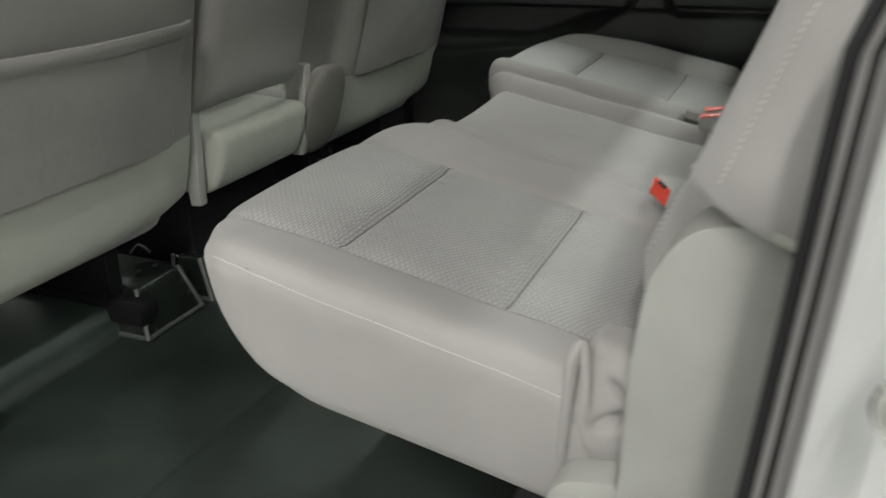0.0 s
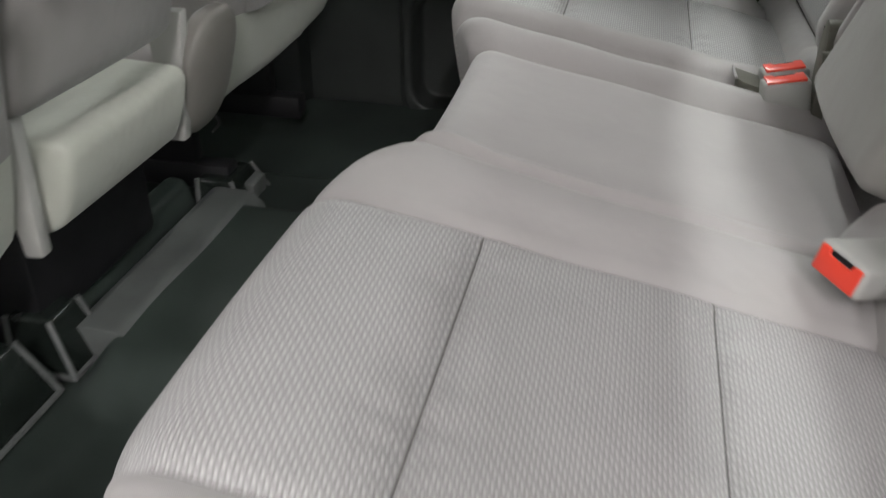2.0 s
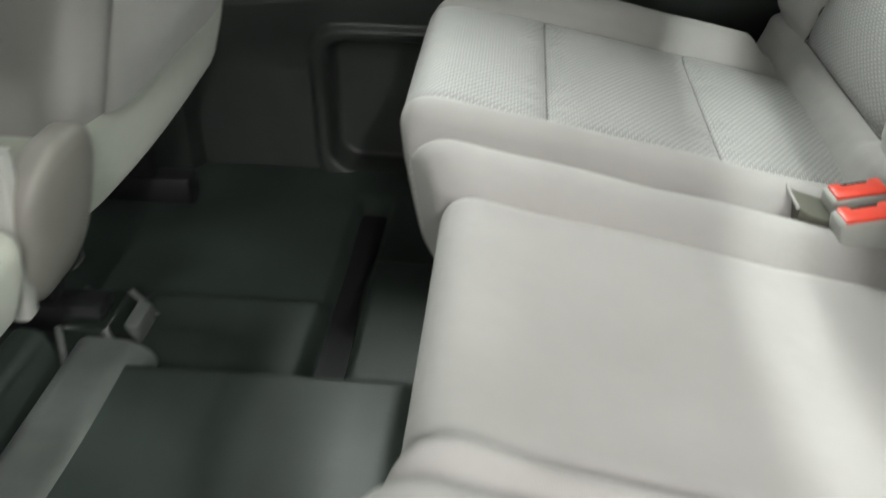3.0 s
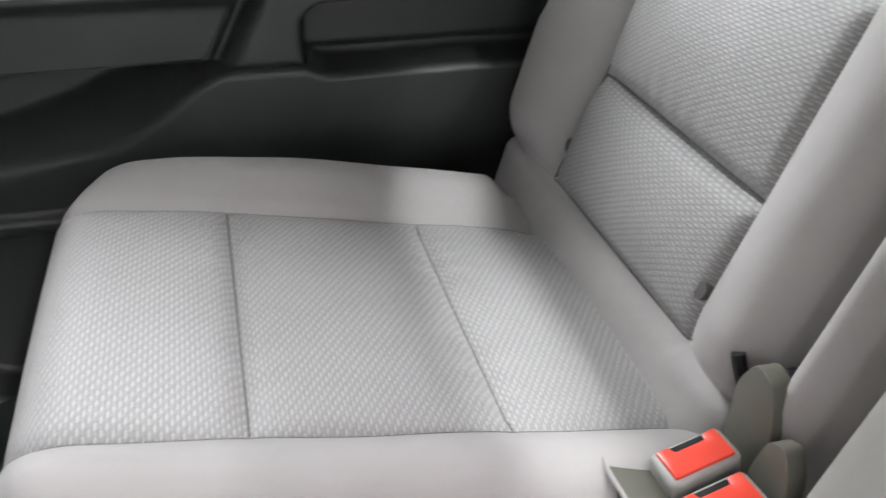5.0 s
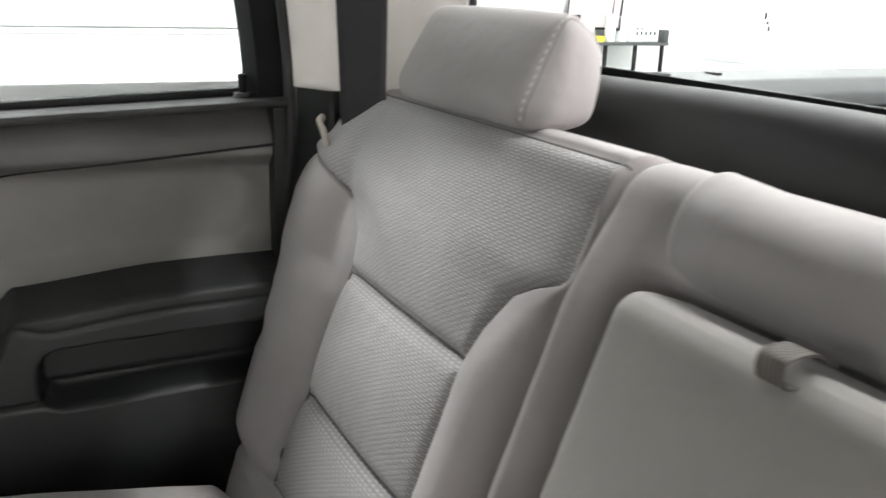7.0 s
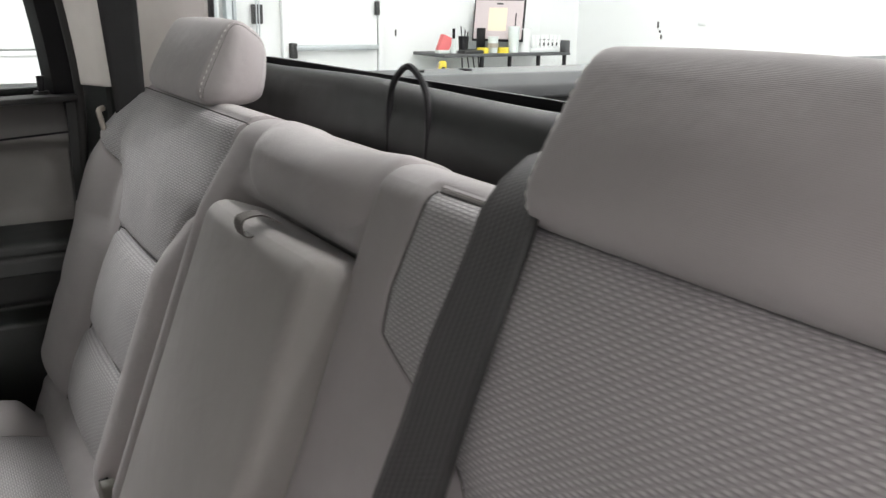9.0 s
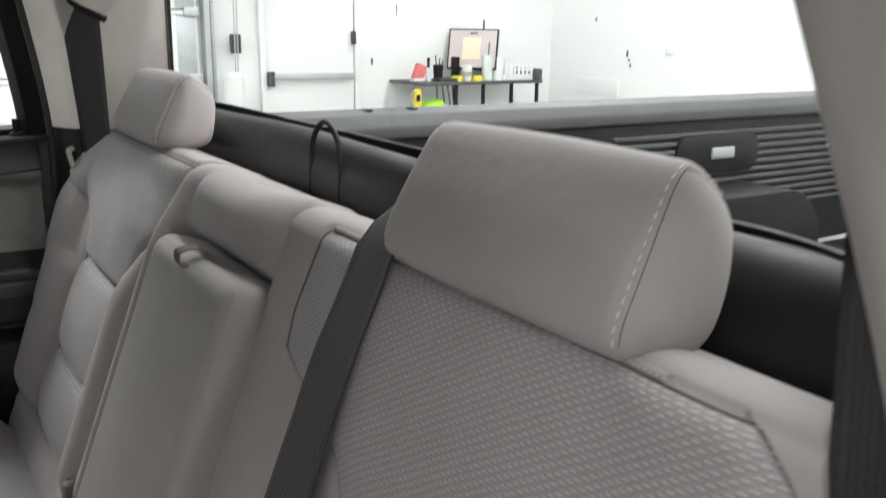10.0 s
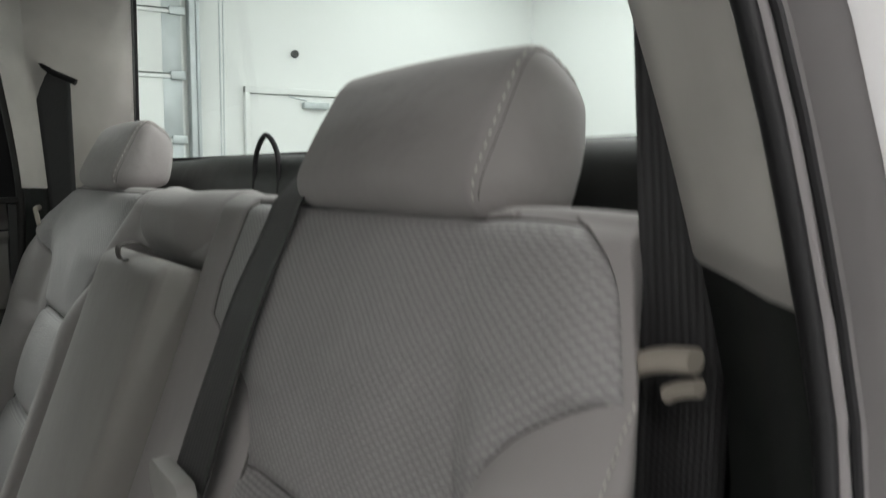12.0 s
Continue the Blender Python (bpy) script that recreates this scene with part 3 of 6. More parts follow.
    # grey band over the flange; at the open door it runs on over the jamb
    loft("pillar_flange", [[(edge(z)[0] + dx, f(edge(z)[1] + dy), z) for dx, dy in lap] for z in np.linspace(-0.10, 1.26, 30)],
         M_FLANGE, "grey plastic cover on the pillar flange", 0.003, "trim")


# painted jamb from the flange outward, at the closed door and at the open one
JAMB_FAR = ((0.030, 0.011), (0.034, 0.024), (0.038, 0.045), (0.046, 0.085), (0.065, 0.112), (0.10, 0.130), (0.15, 0.150))
JAMB_NEAR = ((0.0185, 0.0272), (0.0225, 0.0300), (0.028, 0.0325), (0.06, 0.037), (0.33, 0.050))
pillar(True)
pillar(False)
# added block keeps outside light from showing behind the far door
wall("door_jamb", (0.600, 1.535, -0.10), (0.655, 1.640, 0.775), M_DARK, "dark closed gap behind the far door")

# front of the cab, closed plainly
wall("cab_front_wall", (-2.15, -0.15, -0.10), (-2.10, 1.52, 0.55), M_CHAR, "dark dashboard and front wall of the cab")
wall("front_door_near", (-1.60, -0.20, -0.10), (-0.50, -0.15, 0.80), M_DARK, "dark inner side of the closed front door")
wall("front_door_far", (-1.60, 1.52, -0.10), (-0.50, 1.57, 0.80), M_DARK, "dark inner side of the closed front door")
for f in (lambda y: y, mirror_y):
    loft("center_post", [[(-0.52, f(1.50 - 0.10 * max(0, z - 0.8)), z), (-0.48, f(1.47 - 0.25 * max(0, z - 0.8)), z), (-0.42, f(1.49 - 0.25 * max(0, z - 0.8)), z), (-0.40, f(1.53 - 0.2 * max(0, z - 0.8)), z)] for z in np.linspace(-0.05, 1.22, 12)],
         M_DARK, "dark plastic post between the doors")

# ---- far rear door: a closed moulded panel ----
door = thing("door_1", (0.1, 1.56, 0.0), "closed rear door with dark armrest and grey upper panel", "door", "", "structure")


def box01(x, z, x0, x1, z0, z1, r=0.035, soft=0.008):
    """1 inside a rounded rectangle, falling to 0 over soft."""
    cx, cz, hx, hz = (x0 + x1) / 2, (z0 + z1) / 2, (x1 - x0) / 2 - r, (z1 - z0) / 2 - r
    d = np.hypot(np.maximum(np.abs(x - cx) - hx, 0), np.maximum(np.abs(z - cz) - hz, 0)) - r
    return 1 - step01(d, -soft / 2, soft / 2)


def arm_top(x):
    """Upper edge of the armrest, dropping at its front end."""
    return 0.553 + 0.012 * step01(x, 0.24, 0.45) - 0.035 * (1 - step01(x, 0.226, 0.262))


def bulge_edge(z):
    """Front edge of the bulging rear half of the panel, sweeping forward lower down."""
    return np.interp(z, [0.28, 0.335, 0.352, 0.385, 0.432, 0.51, 0.60], [-0.60, -0.16, -0.02, 0.085, 0.185, 0.228, 0.242])


def door_face(x, z):
    y = 1.520 - 0.006 * step01(z, 0.10, 0.30) + 0 * x
    top = np.where(x > 0.236, arm_top(x), 0.534)
    y = y + 0.050 * step01(z - top, -0.010, 0.004)
    # the grey panel is dished, the sill above leans out
    y = y - 0.020 * step01(z, 0.69, 0.715) + 0.030 * step01(z, 0.730, 0.79)
    y = y + 0.015 * box01(x, z, 0.17, 0.590, 0.575, 0.700, 0.05, 0.036)
    b = step01((x - bulge_edge(z)) / (1 + 5 * step01(-x, -0.17, -0.05)), -0.007, 0.018) * (1 - step01(z - top, -0.014, 0.002))
    y = y - b * 0.044 * step01(z, 0.18, 0.36) - b * 0.008 * step01(z, 0.428, 0.440)
    # joint between armrest and lower panel, inlay line along the armrest
    y = y + 0.008 * np.exp(-((z - 0.431) / 0.0035) ** 2) * step01(x, 0.18, 0.19) * (1 - step01(x, 0.28, 0.29))
    y = y + 0.004 * np.exp(-((z - arm_top(x) + 0.032 - 0.02 * step01(-x, -0.30, -0.23)) / 0.0025) ** 2) * step01(x, 0.235, 0.245)
    # pocket in the armrest
    y = y + 0.065 * box01(x, z, 0.279, 0.90, 0.420, 0.497, 0.030, 0.010)
    # handle strip ahead of the armrest
    ahead = 1 - step01((x - bulge_edge(z)) / (1 + 5 * step01(-x, -0.17, -0.05)), -0.014, 0.002)
    y = y - ahead * (0.022 * step01(z, 0.430, 0.438) * (1 - step01(z, 0.528, 0.536)) + 0.010 * np.exp(-((z - 0.512) / 0.010) ** 2))
    # low pockets
    y = y + 0.060 * ahead * step01(z, 0.345, 0.36) * (1 - step01(z, 0.424, 0.430))
    low = box01(x, z, -0.168, 0.02, 0.005, 0.245, 0.045, 0.016)
    y = y + 0.045 * low - 0.016 * (box01(x, z, -0.195, 0.40, -0.03, 0.272, 0.06, 0.012) - low * 0.6)
    return y


def sill_line(x):
    """Lower edge of the charcoal sill, running down at the front end of the grey panel."""
    return 0.694 + 0.071 * np.maximum(x - 0.17, 0.0) - 0.010 * step01(-x, -0.3, 0.1) - 0.165 * (1 - step01(x, 0.105, 0.320)) ** 2.4


def grey_foot(x):
    return np.minimum(np.where(x > 0.236, arm_top(x) + 0.002, 0.534), sill_line(x) - 0.004)


# rows bend along the edges between the parts
bands = {"low": (lambda x: 0 * x - 0.03, lambda x: 0 * x + 0.431, 110), "arm": (lambda x: 0 * x + 0.431, grey_foot, 40),
         "insert": (grey_foot, sill_line, 36), "sill": (sill_line, lambda x: 0.783 + 0.035 * (x - 0.57), 22)}
looks = {"sill": ("sill_trim", M_SILL, "charcoal upper door trim"), "insert": ("upper_panel", M_INSERT, "grey vinyl upper panel"),
         "arm": ("armrest", M_DARK, "dark moulded armrest with pocket"), "low": ("lower_panel", M_DARK, "dark plastic lower panel")}
for k, (z_lo, z_hi, n) in bands.items():
    def skin(u, w):
        z = z_lo(u) * (1 - w) + z_hi(u) * w
        return u, door_face(u, z), z
    V, F, uv, C = sheet(axis_points(-0.42, 0.625, 0.005, (0.236, 0.284)), np.linspace(0, 1, n + 1), skin)
    finish(looks[k][0], V, F[:, ::-1], looks[k][1], door, looks[k][2])
xs = np.linspace(0.09, 0.62, 70)
part("panel_gap", tube([(x, float(door_face(x, sill_line(x))) - 0.0006, float(sill_line(x))) for x in xs], 0.0019, 8), M_BLACK, door, "dark joint round the grey panel")
part("window_ledge", prism([(-0.42, 0.742), (0.625, 0.778), (0.625, 0.789), (-0.42, 0.753)], "y", 1.525, 1.592, 0.004), M_CHAR, door)
part("pull_handle", tube(smooth_line([(0.03, 1.512, 0.520), (0.08, 1.490, 0.518), (0.16, 1.488, 0.517), (0.222, 1.490, 0.518)], 6), 0.011, 10, 0.6), M_CHAR, door)
part("weather_strip", prism([(-0.42, 0.745), (0.60, 0.786), (0.60, 0.800), (-0.42, 0.760)], "y", 1.584, 1.598, 0.004), M_BLACK, door)
knob = part("lock_knob", rod((0.568, 1.570, 0.788), (0.568, 1.570, 0.818), 0.005, 12, 0.0065), M_BLACK, door, "black lock pin")
part("lock_collar", rod((0.568, 1.570, 0.784), (0.568, 1.570, 0.793), 0.014, 16, 0.012), M_CHAR, knob)
part("outer_skin", box((-0.42, 1.66, -0.10), (0.612, 1.69, 0.80), 0.004), M_WHITE, door)
bm = bmesh.new()
rows = [[bm.verts.new((far_edge(z)[0] - dx, far_edge(z)[1] + dy, z)) for dx, dy in ((-0.006, 0.05), (-0.004, 0.022), (0.014, 0.025), (0.040, 0.030), (0.052, 0.060))] for z in np.linspace(0.78, 1.245, 20)]
for a, b in zip(rows, rows[1:]):
    for i in range(4):
        bm.faces.new((a[i], a[i + 1], b[i + 1], b[i]))
bmesh.ops.solidify(bm, geom=bm.faces[:], thickness=0.004)
part("window_post", bm, M_BLACK, door)
part("window_header", box((-0.42, 1.40, 1.205), (0.50, 1.44, 1.245), 0.004), M_BLACK, door)
gl = part("pane", prism([(-0.42, 0.79), (0.60, 0.79), (0.575, 1.22), (-0.42, 1.22)], "y", 1.580, 1.584, 0), M_GLASS, door, "clear side glass", False)
for v in gl.data.vertices:
    v.co.y -= 0.22 * max(0.0, v.co.z - 0.80)
gl.visible_shadow = False

# ---- rear bench ----
S20, C20 = 0.3486, 0.937


def to_back(w, y, s):
    """Seat back coordinates to the world: w rearward, y across, s up the slope."""
    return np.stack([0.507 + S20 * s + C20 * w, y, 0.28 + C20 * s - S20 * w], -1)


def flip_if(soft, far):
    if far:
        soft.q = soft.q[:, ::-1]
    return soft


def cushion_top(x):
    return 0.377 - 0.205 * (x - 0.05)


near_seat = thing("rear_seat", (0.40, 0.35, 0.0), "grey cloth double rear seat with woven inserts and folded armrest", "car seat", "rear seats")
far_seat = thing("rear_seat", (0.40, 1.15, 0.0), "grey cloth single rear seat with woven insert beside the door", "car seat", "rear seats")


def cushion(far):
    """Outboard seat cushion, built for the near side and mirrored for the far one."""
    base = (0.28, mirror_y(0.26) if far else 0.26, 0.0)
    ob = far_seat if far else near_seat
    yi, yo = 0.388, 0.082

    def sculpt(o, p):
        x, y, z = o.T
        tz = z / 0.2
        wt = step01(z, 0.13, 0.195)
        lower = np.maximum(0.214 - 0.175 * (x - 0.05), 0.140)
        top = cushion_top(x)
        ins = step01(y, yo - 0.004, yo + 0.02) * (1 - step01(y, yi - 0.02, yi + 0.004))
        mid = (y - yo) / (yi - yo)
        h = (0.019 * np.exp(-((y - 0.428) / 0.030) ** 2) - groove(y - 0.465, 0.018, 0.0075) + 0.006 * np.exp(-((y - 0.500) / 0.022) ** 2) - 0.012 * step01(y, 0.500, 0.545) if far else 0.012 * np.exp(-((y - 0.462) / 0.050) ** 2) - groove(y - 0.505, 0.011, 0.008) + 0.005 * np.exp(-((y - 0.527) / 0.014) ** 2)) + (0.030 if far else 0.011) * step01(0.098 - y, 0.0, 0.075) * (step01(x, 0.01, 0.25) ** 0.75 if far else 0.4 + 0.6 * step01(x, 0.05, 0.2)) * (1 - 0.9 * step01(x, 0.455, 0.490))
        for a, b in ((0.0, 0.177), (0.177, 0.36), (0.36, 0.54)):
            k = np.clip((x - a) / (b - a), 0, 1)
            h = h + ins * 0.0085 * np.sin(np.pi * k) ** 0.8 * np.sin(np.pi * np.clip(mid, 0, 1)) ** 0.5
        h = h - ins * (groove(x - 0.177, 0.007, 0.006) + groove(x - 0.36, 0.007, 0.006))
        h = h - groove(y - yo, 0.004, 0.006) - groove(y - yi, 0.005, 0.006)
        for q in (0.177, 0.36):
            h = h + ins * 0.0016 * np.sin(170 * y + 40 * np.sin(9 * y)) * np.exp(-((np.abs(x - q) - 0.016) / 0.010) ** 2)
        h = h + 0.0012 * np.sin(38 * x + 21 * y) * np.sin(27 * y - 9 * x) * (1 - ins)
        zz = lower + (top - lower) * tz + h * wt + (0.008 * tz if far else 0.0)
        yy = y + 0.020 * (1 - tz) ** 1.6 * np.where(y < 0.27, 1, -0.4) + 0.004 * np.sin(7 * x) * (1 - wt)
        # stitch line pinches the side a little
        yy = yy + np.where(p[:, 1] < -0.012, groove(p[:, 2] - 0.182, 0.0018, 0.004), 0)
        xx = x + ((0.026 * (1 - tz) ** 1.3 if far else 0.012 + 0.060 * (1 - tz) ** 3.2) + 0.030 * step01(0.10 - y, 0.0, 0.11) ** 1.5 - 0.014 + 0.058 * step01(y, 0.38, 0.575) ** 1.3 - (0.0 if far else 0.011) * step01(y, 0.02, 0.12) * (1 - step01(y, 0.36, 0.50))) * (1 - step01(x, 0.04, 0.20))
        if far:
            yy = mirror_y(yy)
        return np.stack([xx, yy, zz], 1)

    s = flip_if(Soft((0.038, -0.014, 0.0), (0.54, 0.548, 0.20), (0.050, 0.030, 0.040), (0.006, 0.0062, 0.0075), sculpt, ((0.177, 0.36), (0.004, yo, yi), ())), far)

    def regions(c, a, side):
        x, y, z = c.T
        ins = (y > yo) & (y < yi)
        topface = ((a == 2) & (side == 1)) | ((a == 0) & (side == 0) & (z > 0.13))
        out = np.full(len(c), "side", dtype=object)
        out[topface & (y >= yi)] = "inner"
        out[topface & (y <= yo) & (y > 0.004)] = "outer"
        out[topface & ins & (x < 0.177)] = "front"
        out[topface & ins & (x >= 0.177) & (x < 0.36)] = "middle"
        out[topface & ins & (x >= 0.36)] = "rear"
        return out
    made = s.build(ob, regions, {"side": ("cushion", M_CLOTH, "plain cloth cushion sides"), "front": ("insert_panel", M_WEAVE, "woven cloth insert"), "middle": ("insert_panel", M_WEAVE, "woven cloth insert"), "rear": ("insert_panel", M_WEAVE, "woven cloth insert"),
                          "inner": ("bolster", M_CLOTH, ""), "outer": ("bolster", M_CLOTH, "")}, "side")
    body = made["side"]
    xs = np.linspace(0.06, 0.52, 60)
    if far:
        seam(s.at(np.stack([xs, np.full_like(xs, 0.465), np.full_like(xs, 0.20)], 1)), body, 0.0015)
        line = s.at(np.stack([xs, np.full_like(xs, 0.474), np.full_like(xs, 0.20)], 1)) + np.array([0, 0, 0.0004])
        stitches("stitching", line, M_THREAD, body, 0.0075, 0.0045, 0.0005)
    for q in (0.177, 0.36):
        ys = np.linspace(yo + 0.002, yi - 0.002, 40)
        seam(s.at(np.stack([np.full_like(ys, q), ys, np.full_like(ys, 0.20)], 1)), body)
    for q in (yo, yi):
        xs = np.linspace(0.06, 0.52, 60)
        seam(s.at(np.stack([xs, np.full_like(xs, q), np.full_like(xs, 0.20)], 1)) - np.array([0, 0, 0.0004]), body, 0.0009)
    xs = np.linspace(0.05, 0.445, 80)
    low = np.interp(xs, [0.05, 0.12, 0.445], [0.188, 0.180, 0.176])
    line = s.at(np.stack([xs, np.full_like(xs, -0.014), low + 0.004], 1))
    seam(line[12:], body, 0.0004)
    line = s.at(np.stack([xs, np.full_like(xs, -0.014), low], 1)) + np.array([0, (0.0006 if far else -0.0006), 0.0003])
    if not far:
        stitches("stitching", line, M_THREAD, body, label="pale thread stitching")
    # inner bolster seam with its stitches, falling over the front edge
    line = s.at(np.stack([np.full(16, 0.038), np.full(16, 0.466 if far else 0.50), np.linspace(0.185, 0.06, 16)], 1)) - np.array([0.001, 0, 0])
    stitches("stitching", line, M_THREAD, body, 0.007, 0.0045)
    for yy in (-0.2, 0.2):
        part("leg", prism([(0.34, 0.0), (0.40, 0.0), (0.47, 0.17), (0.40, 0.17)], "y", base[1] + yy - 0.02, base[1] + yy + 0.02, 0.004), M_BLACK, ob)
    return ob


cushion(False)
cushion(True)

# middle cushion


def mid_sculpt(o, p):
    x, y, z = o.T
    tz = z / 0.17
    wt = step01(z, 0.11, 0.165)
    lower = np.maximum(0.225 - 0.19 * (x - 0.05), 0.160)
    top = cushion_top(x) - 0.004
    h = -0.006 * np.sin(np.pi * np.clip((y - 0.545) / 0.28, 0, 1)) + 0.001 * np.sin(33 * x + 14 * y)
    return np.stack([x + 0.012 * (1 - tz) ** 2, y, lower + (top - lower) * tz + h * wt], 1)


s = Soft((0.080, 0.530, 0.0), (0.54, 0.840, 0.17), (0.035, 0.02, 0.045), (0.008, 0.008, 0.008), mid_sculpt)
s.build(near_seat, lambda c, a, sd: np.where((a == 2) & (sd == 1), "top", "side"), {"side": ("middle_cushion", M_CLOTH, ""), "top": ("top_panel", M_CLOTH, "")}, "side")


def backrest(far):
    """Outboard backrest: insert in four panels, bolsters at both sides, a plain top and a roll at the foot."""
    ob = far_seat if far else near_seat
    yi, yo = 0.334, 0.037            # insert edges, near-side numbers
    y_in = 0.440 if far else 0.575
    y_out = -0.112 if far else -0.095

    def outline(s):
        """Outer edge of the backrest at a height: broad at the shoulder, drawn in at the top and at the foot."""
        if not far:
            return np.interp(s, [0.34, 0.40, 0.455, 0.48, 0.516, 0.556, 0.60], [-0.095, -0.085, -0.066, -0.055, -0.039, -0.023, -0.006]) + 0.095 * (1 - step01(s, 0.185, 0.216))
        up = [-0.10, -0.02, 0.06, 0.20, 0.30, 0.38, 0.42, 0.46, 0.50, 0.53, 0.555, 0.60]
        out = [-0.067, -0.070, -0.112, -0.142, -0.166, -0.184, -0.184, -0.176, -0.164, -0.152, -0.138, -0.110]
        return sum(np.interp(s + d, up, out) for d in (-0.024, -0.012, 0.0, 0.012, 0.024)) / 5

    def lines(s):
        if far:
            wing = np.interp(s, [0.345, 0.373, 0.397, 0.421, 0.434, 0.445, 0.46, 0.475], [0.0, 0.003, 0.013, 0.038, 0.065, 0.098, 0.145, 0.195])
            return yi + np.interp(s, [0.346, 0.386, 0.424, 0.440, 0.451, 0.459], [0.0, 0.010, 0.030, 0.056, 0.084, 0.094]), np.maximum(yo - wing, outline(s) + 0.010)
        wing_in = np.interp(s, [0.365, 0.400, 0.426, 0.438, 0.447, 0.48, 0.56], [0.0, 0.034, 0.102, 0.145, 0.170, 0.177, 0.167])
        turn = np.clip(s - 0.520, 0, 0.0455)
        wing = np.interp(s, [0.38, 0.41, 0.431, 0.45, 0.466, 0.477, 0.486], [0.0, 0.004, 0.013, 0.028, 0.051, 0.073, 0.11])
        corner = 0.046 - np.sqrt(0.046 ** 2 - turn ** 2)
        b = np.maximum(yo - wing, outline(s) + 0.008 + 0.062 * (1 - step01(s, 0.17, 0.23)))
        wing_out = yo - b - corner
        return yi + wing_in, yo - wing_out

    def sculpt(o, p):
        w, y, s = o.T
        fw = 1 - step01(w, 0.0, 0.06)
        a, b = lines(s)
        yy = np.interp(y, [y_out, yo, yi, y_in], [0, 1, 2, 3])
        lowb, seg = np.floor(np.clip(yy, 0, 2.999)), yy - np.floor(np.clip(yy, 0, 2.999))
        knots = np.stack([outline(s), b, a, np.full_like(y, y_in)], 1)
        li = lowb.astype(int)
        y2 = knots[np.arange(len(y)), li] * (1 - seg) + knots[np.arange(len(y)), li + 1] * seg
        ins = step01(y, yo - 0.002, yo + 0.015) * (1 - step01(y, yi - 0.015, yi + 0.002))
        midk = np.clip((y - yo) / (yi - yo), 0, 1)
        h = 0 * s
        for lo, hi in ((0.055, 0.181), (0.181, 0.344), (0.344, 0.565)):
            k = np.clip((s - lo) / (hi - lo), 0, 1)
            h = h + ins * (0.013 if lo > 0.3 and not far else 0.021) * np.sin(np.pi * k) ** 0.6 * np.sin(np.pi * midk) ** 0.5
        for q in (0.181, 0.344):
            h = h - ins * groove(s - q, 0.012, 0.007)
        h = h - groove(s - 0.565, 0.005, 0.005) * (1 if far else 1 - 0.9 * step01(y, yi, yi + 0.03)) - groove(s - 0.055, 0.008, 0.006)
        h = h - (groove(y - yo, 0.006, 0.006) + groove(y - yi, 0.006, 0.006) * (1 - 0.5 * step01(s, 0.36, 0.44))) * step01(s, 0.05, 0.065) * (1 - step01(s, 0.558, 0.572))
        # bolsters
        grow = step01(s, 0.02, 0.10) * (1 - (0.97 if far else 0.80) * step01(s, 0.34, 0.48))
        if far:
            # the outer bolster runs on under the cloth of the shoulder
            rise = step01(s, 0.02, 0.10) * (1 - 0.92 * step01(s, 0.40, 0.56))
            h = h + 0.038 * rise * np.sin(np.pi * np.clip((y2 - outline(s)) / np.maximum(0.155, 0.98 * (yo - outline(s)) * (1 - step01(s, 0.30, 0.42))), 0, 1)) ** 0.8
        else:
            h = h + 0.052 * grow * np.sin(np.pi * np.clip((y2 - outline(s)) / (yo - y_out), 0, 1)) ** 0.8 * (y2 < outline(s) + yo - y_out)
        inner = np.clip((y - yi) / (y_in - yi), 0, 1)
        h = h + (0.032 if far else 0.002) * grow * np.sin(np.pi * inner) ** 0.8 * (y > yi)
        # roll at the foot, drawn forward
        h = h + 0.022 * np.sin(np.pi * np.clip((s + 0.065) / 0.122, 0, 1)) ** 0.5 * (s < 0.057)
        # slack cloth in the upper panel
        up = ins * step01(s, 0.36, 0.42) * (1 - step01(s, 0.50, 0.55))
        h = h + up * (0.0030 * np.sin(midk * 13 + s * 9) * np.sin(np.pi * midk))
        h = h + ins * 0.0005 * np.sin(midk * 74 + 3 * np.sin(midk * 9)) * np.exp(-((s - 0.326) / 0.016) ** 2) * np.sin(np.pi * midk)
        h = h + ins * 0.0006 * np.sin(midk * 66) * np.exp(-((s - 0.200) / 0.014) ** 2) * np.sin(np.pi * midk) ** 2
        # outer edge narrows towards the top and is notched low down
        edge = step01(0.02 - y2, 0.0, 0.10)
        y3 = y2 + edge * 0.010 * np.exp(-((s - 0.215) / 0.015) ** 2)
        if not far:
            # the back corner is drawn in behind the stitched edge, clear of the belt
            y3 = y3 + edge * 0.085 * step01(w, -0.01, 0.07) * step01(s, 0.30, 0.44)
        q = np.stack([w - h * fw, mirror_y(y3) if far else y3, s], 1)
        return to_back(q[:, 0], q[:, 1], q[:, 2])

    lo, hi = (0.0, y_out, -0.075), (0.125, y_in, 0.581)
    sb = Soft(lo, hi, (0.045, 0.052 if far else 0.010, 0.032), (0.010, 0.0056, 0.0056), sculpt, ((), (yo, yi), (0.055, 0.181, 0.344, 0.565)))
    flip_if(sb, far)

    def flat(p):
        a, b = lines(p[:, 2])
        y = np.where(p[:, 1] < yo, p[:, 1] + b - yo, np.where(p[:, 1] > yi, p[:, 1] + a - yi, b + (p[:, 1] - yo) / (yi - yo) * (a - b)))
        return np.stack([p[:, 0], y, p[:, 2]], 1)
    sb.flat = flat

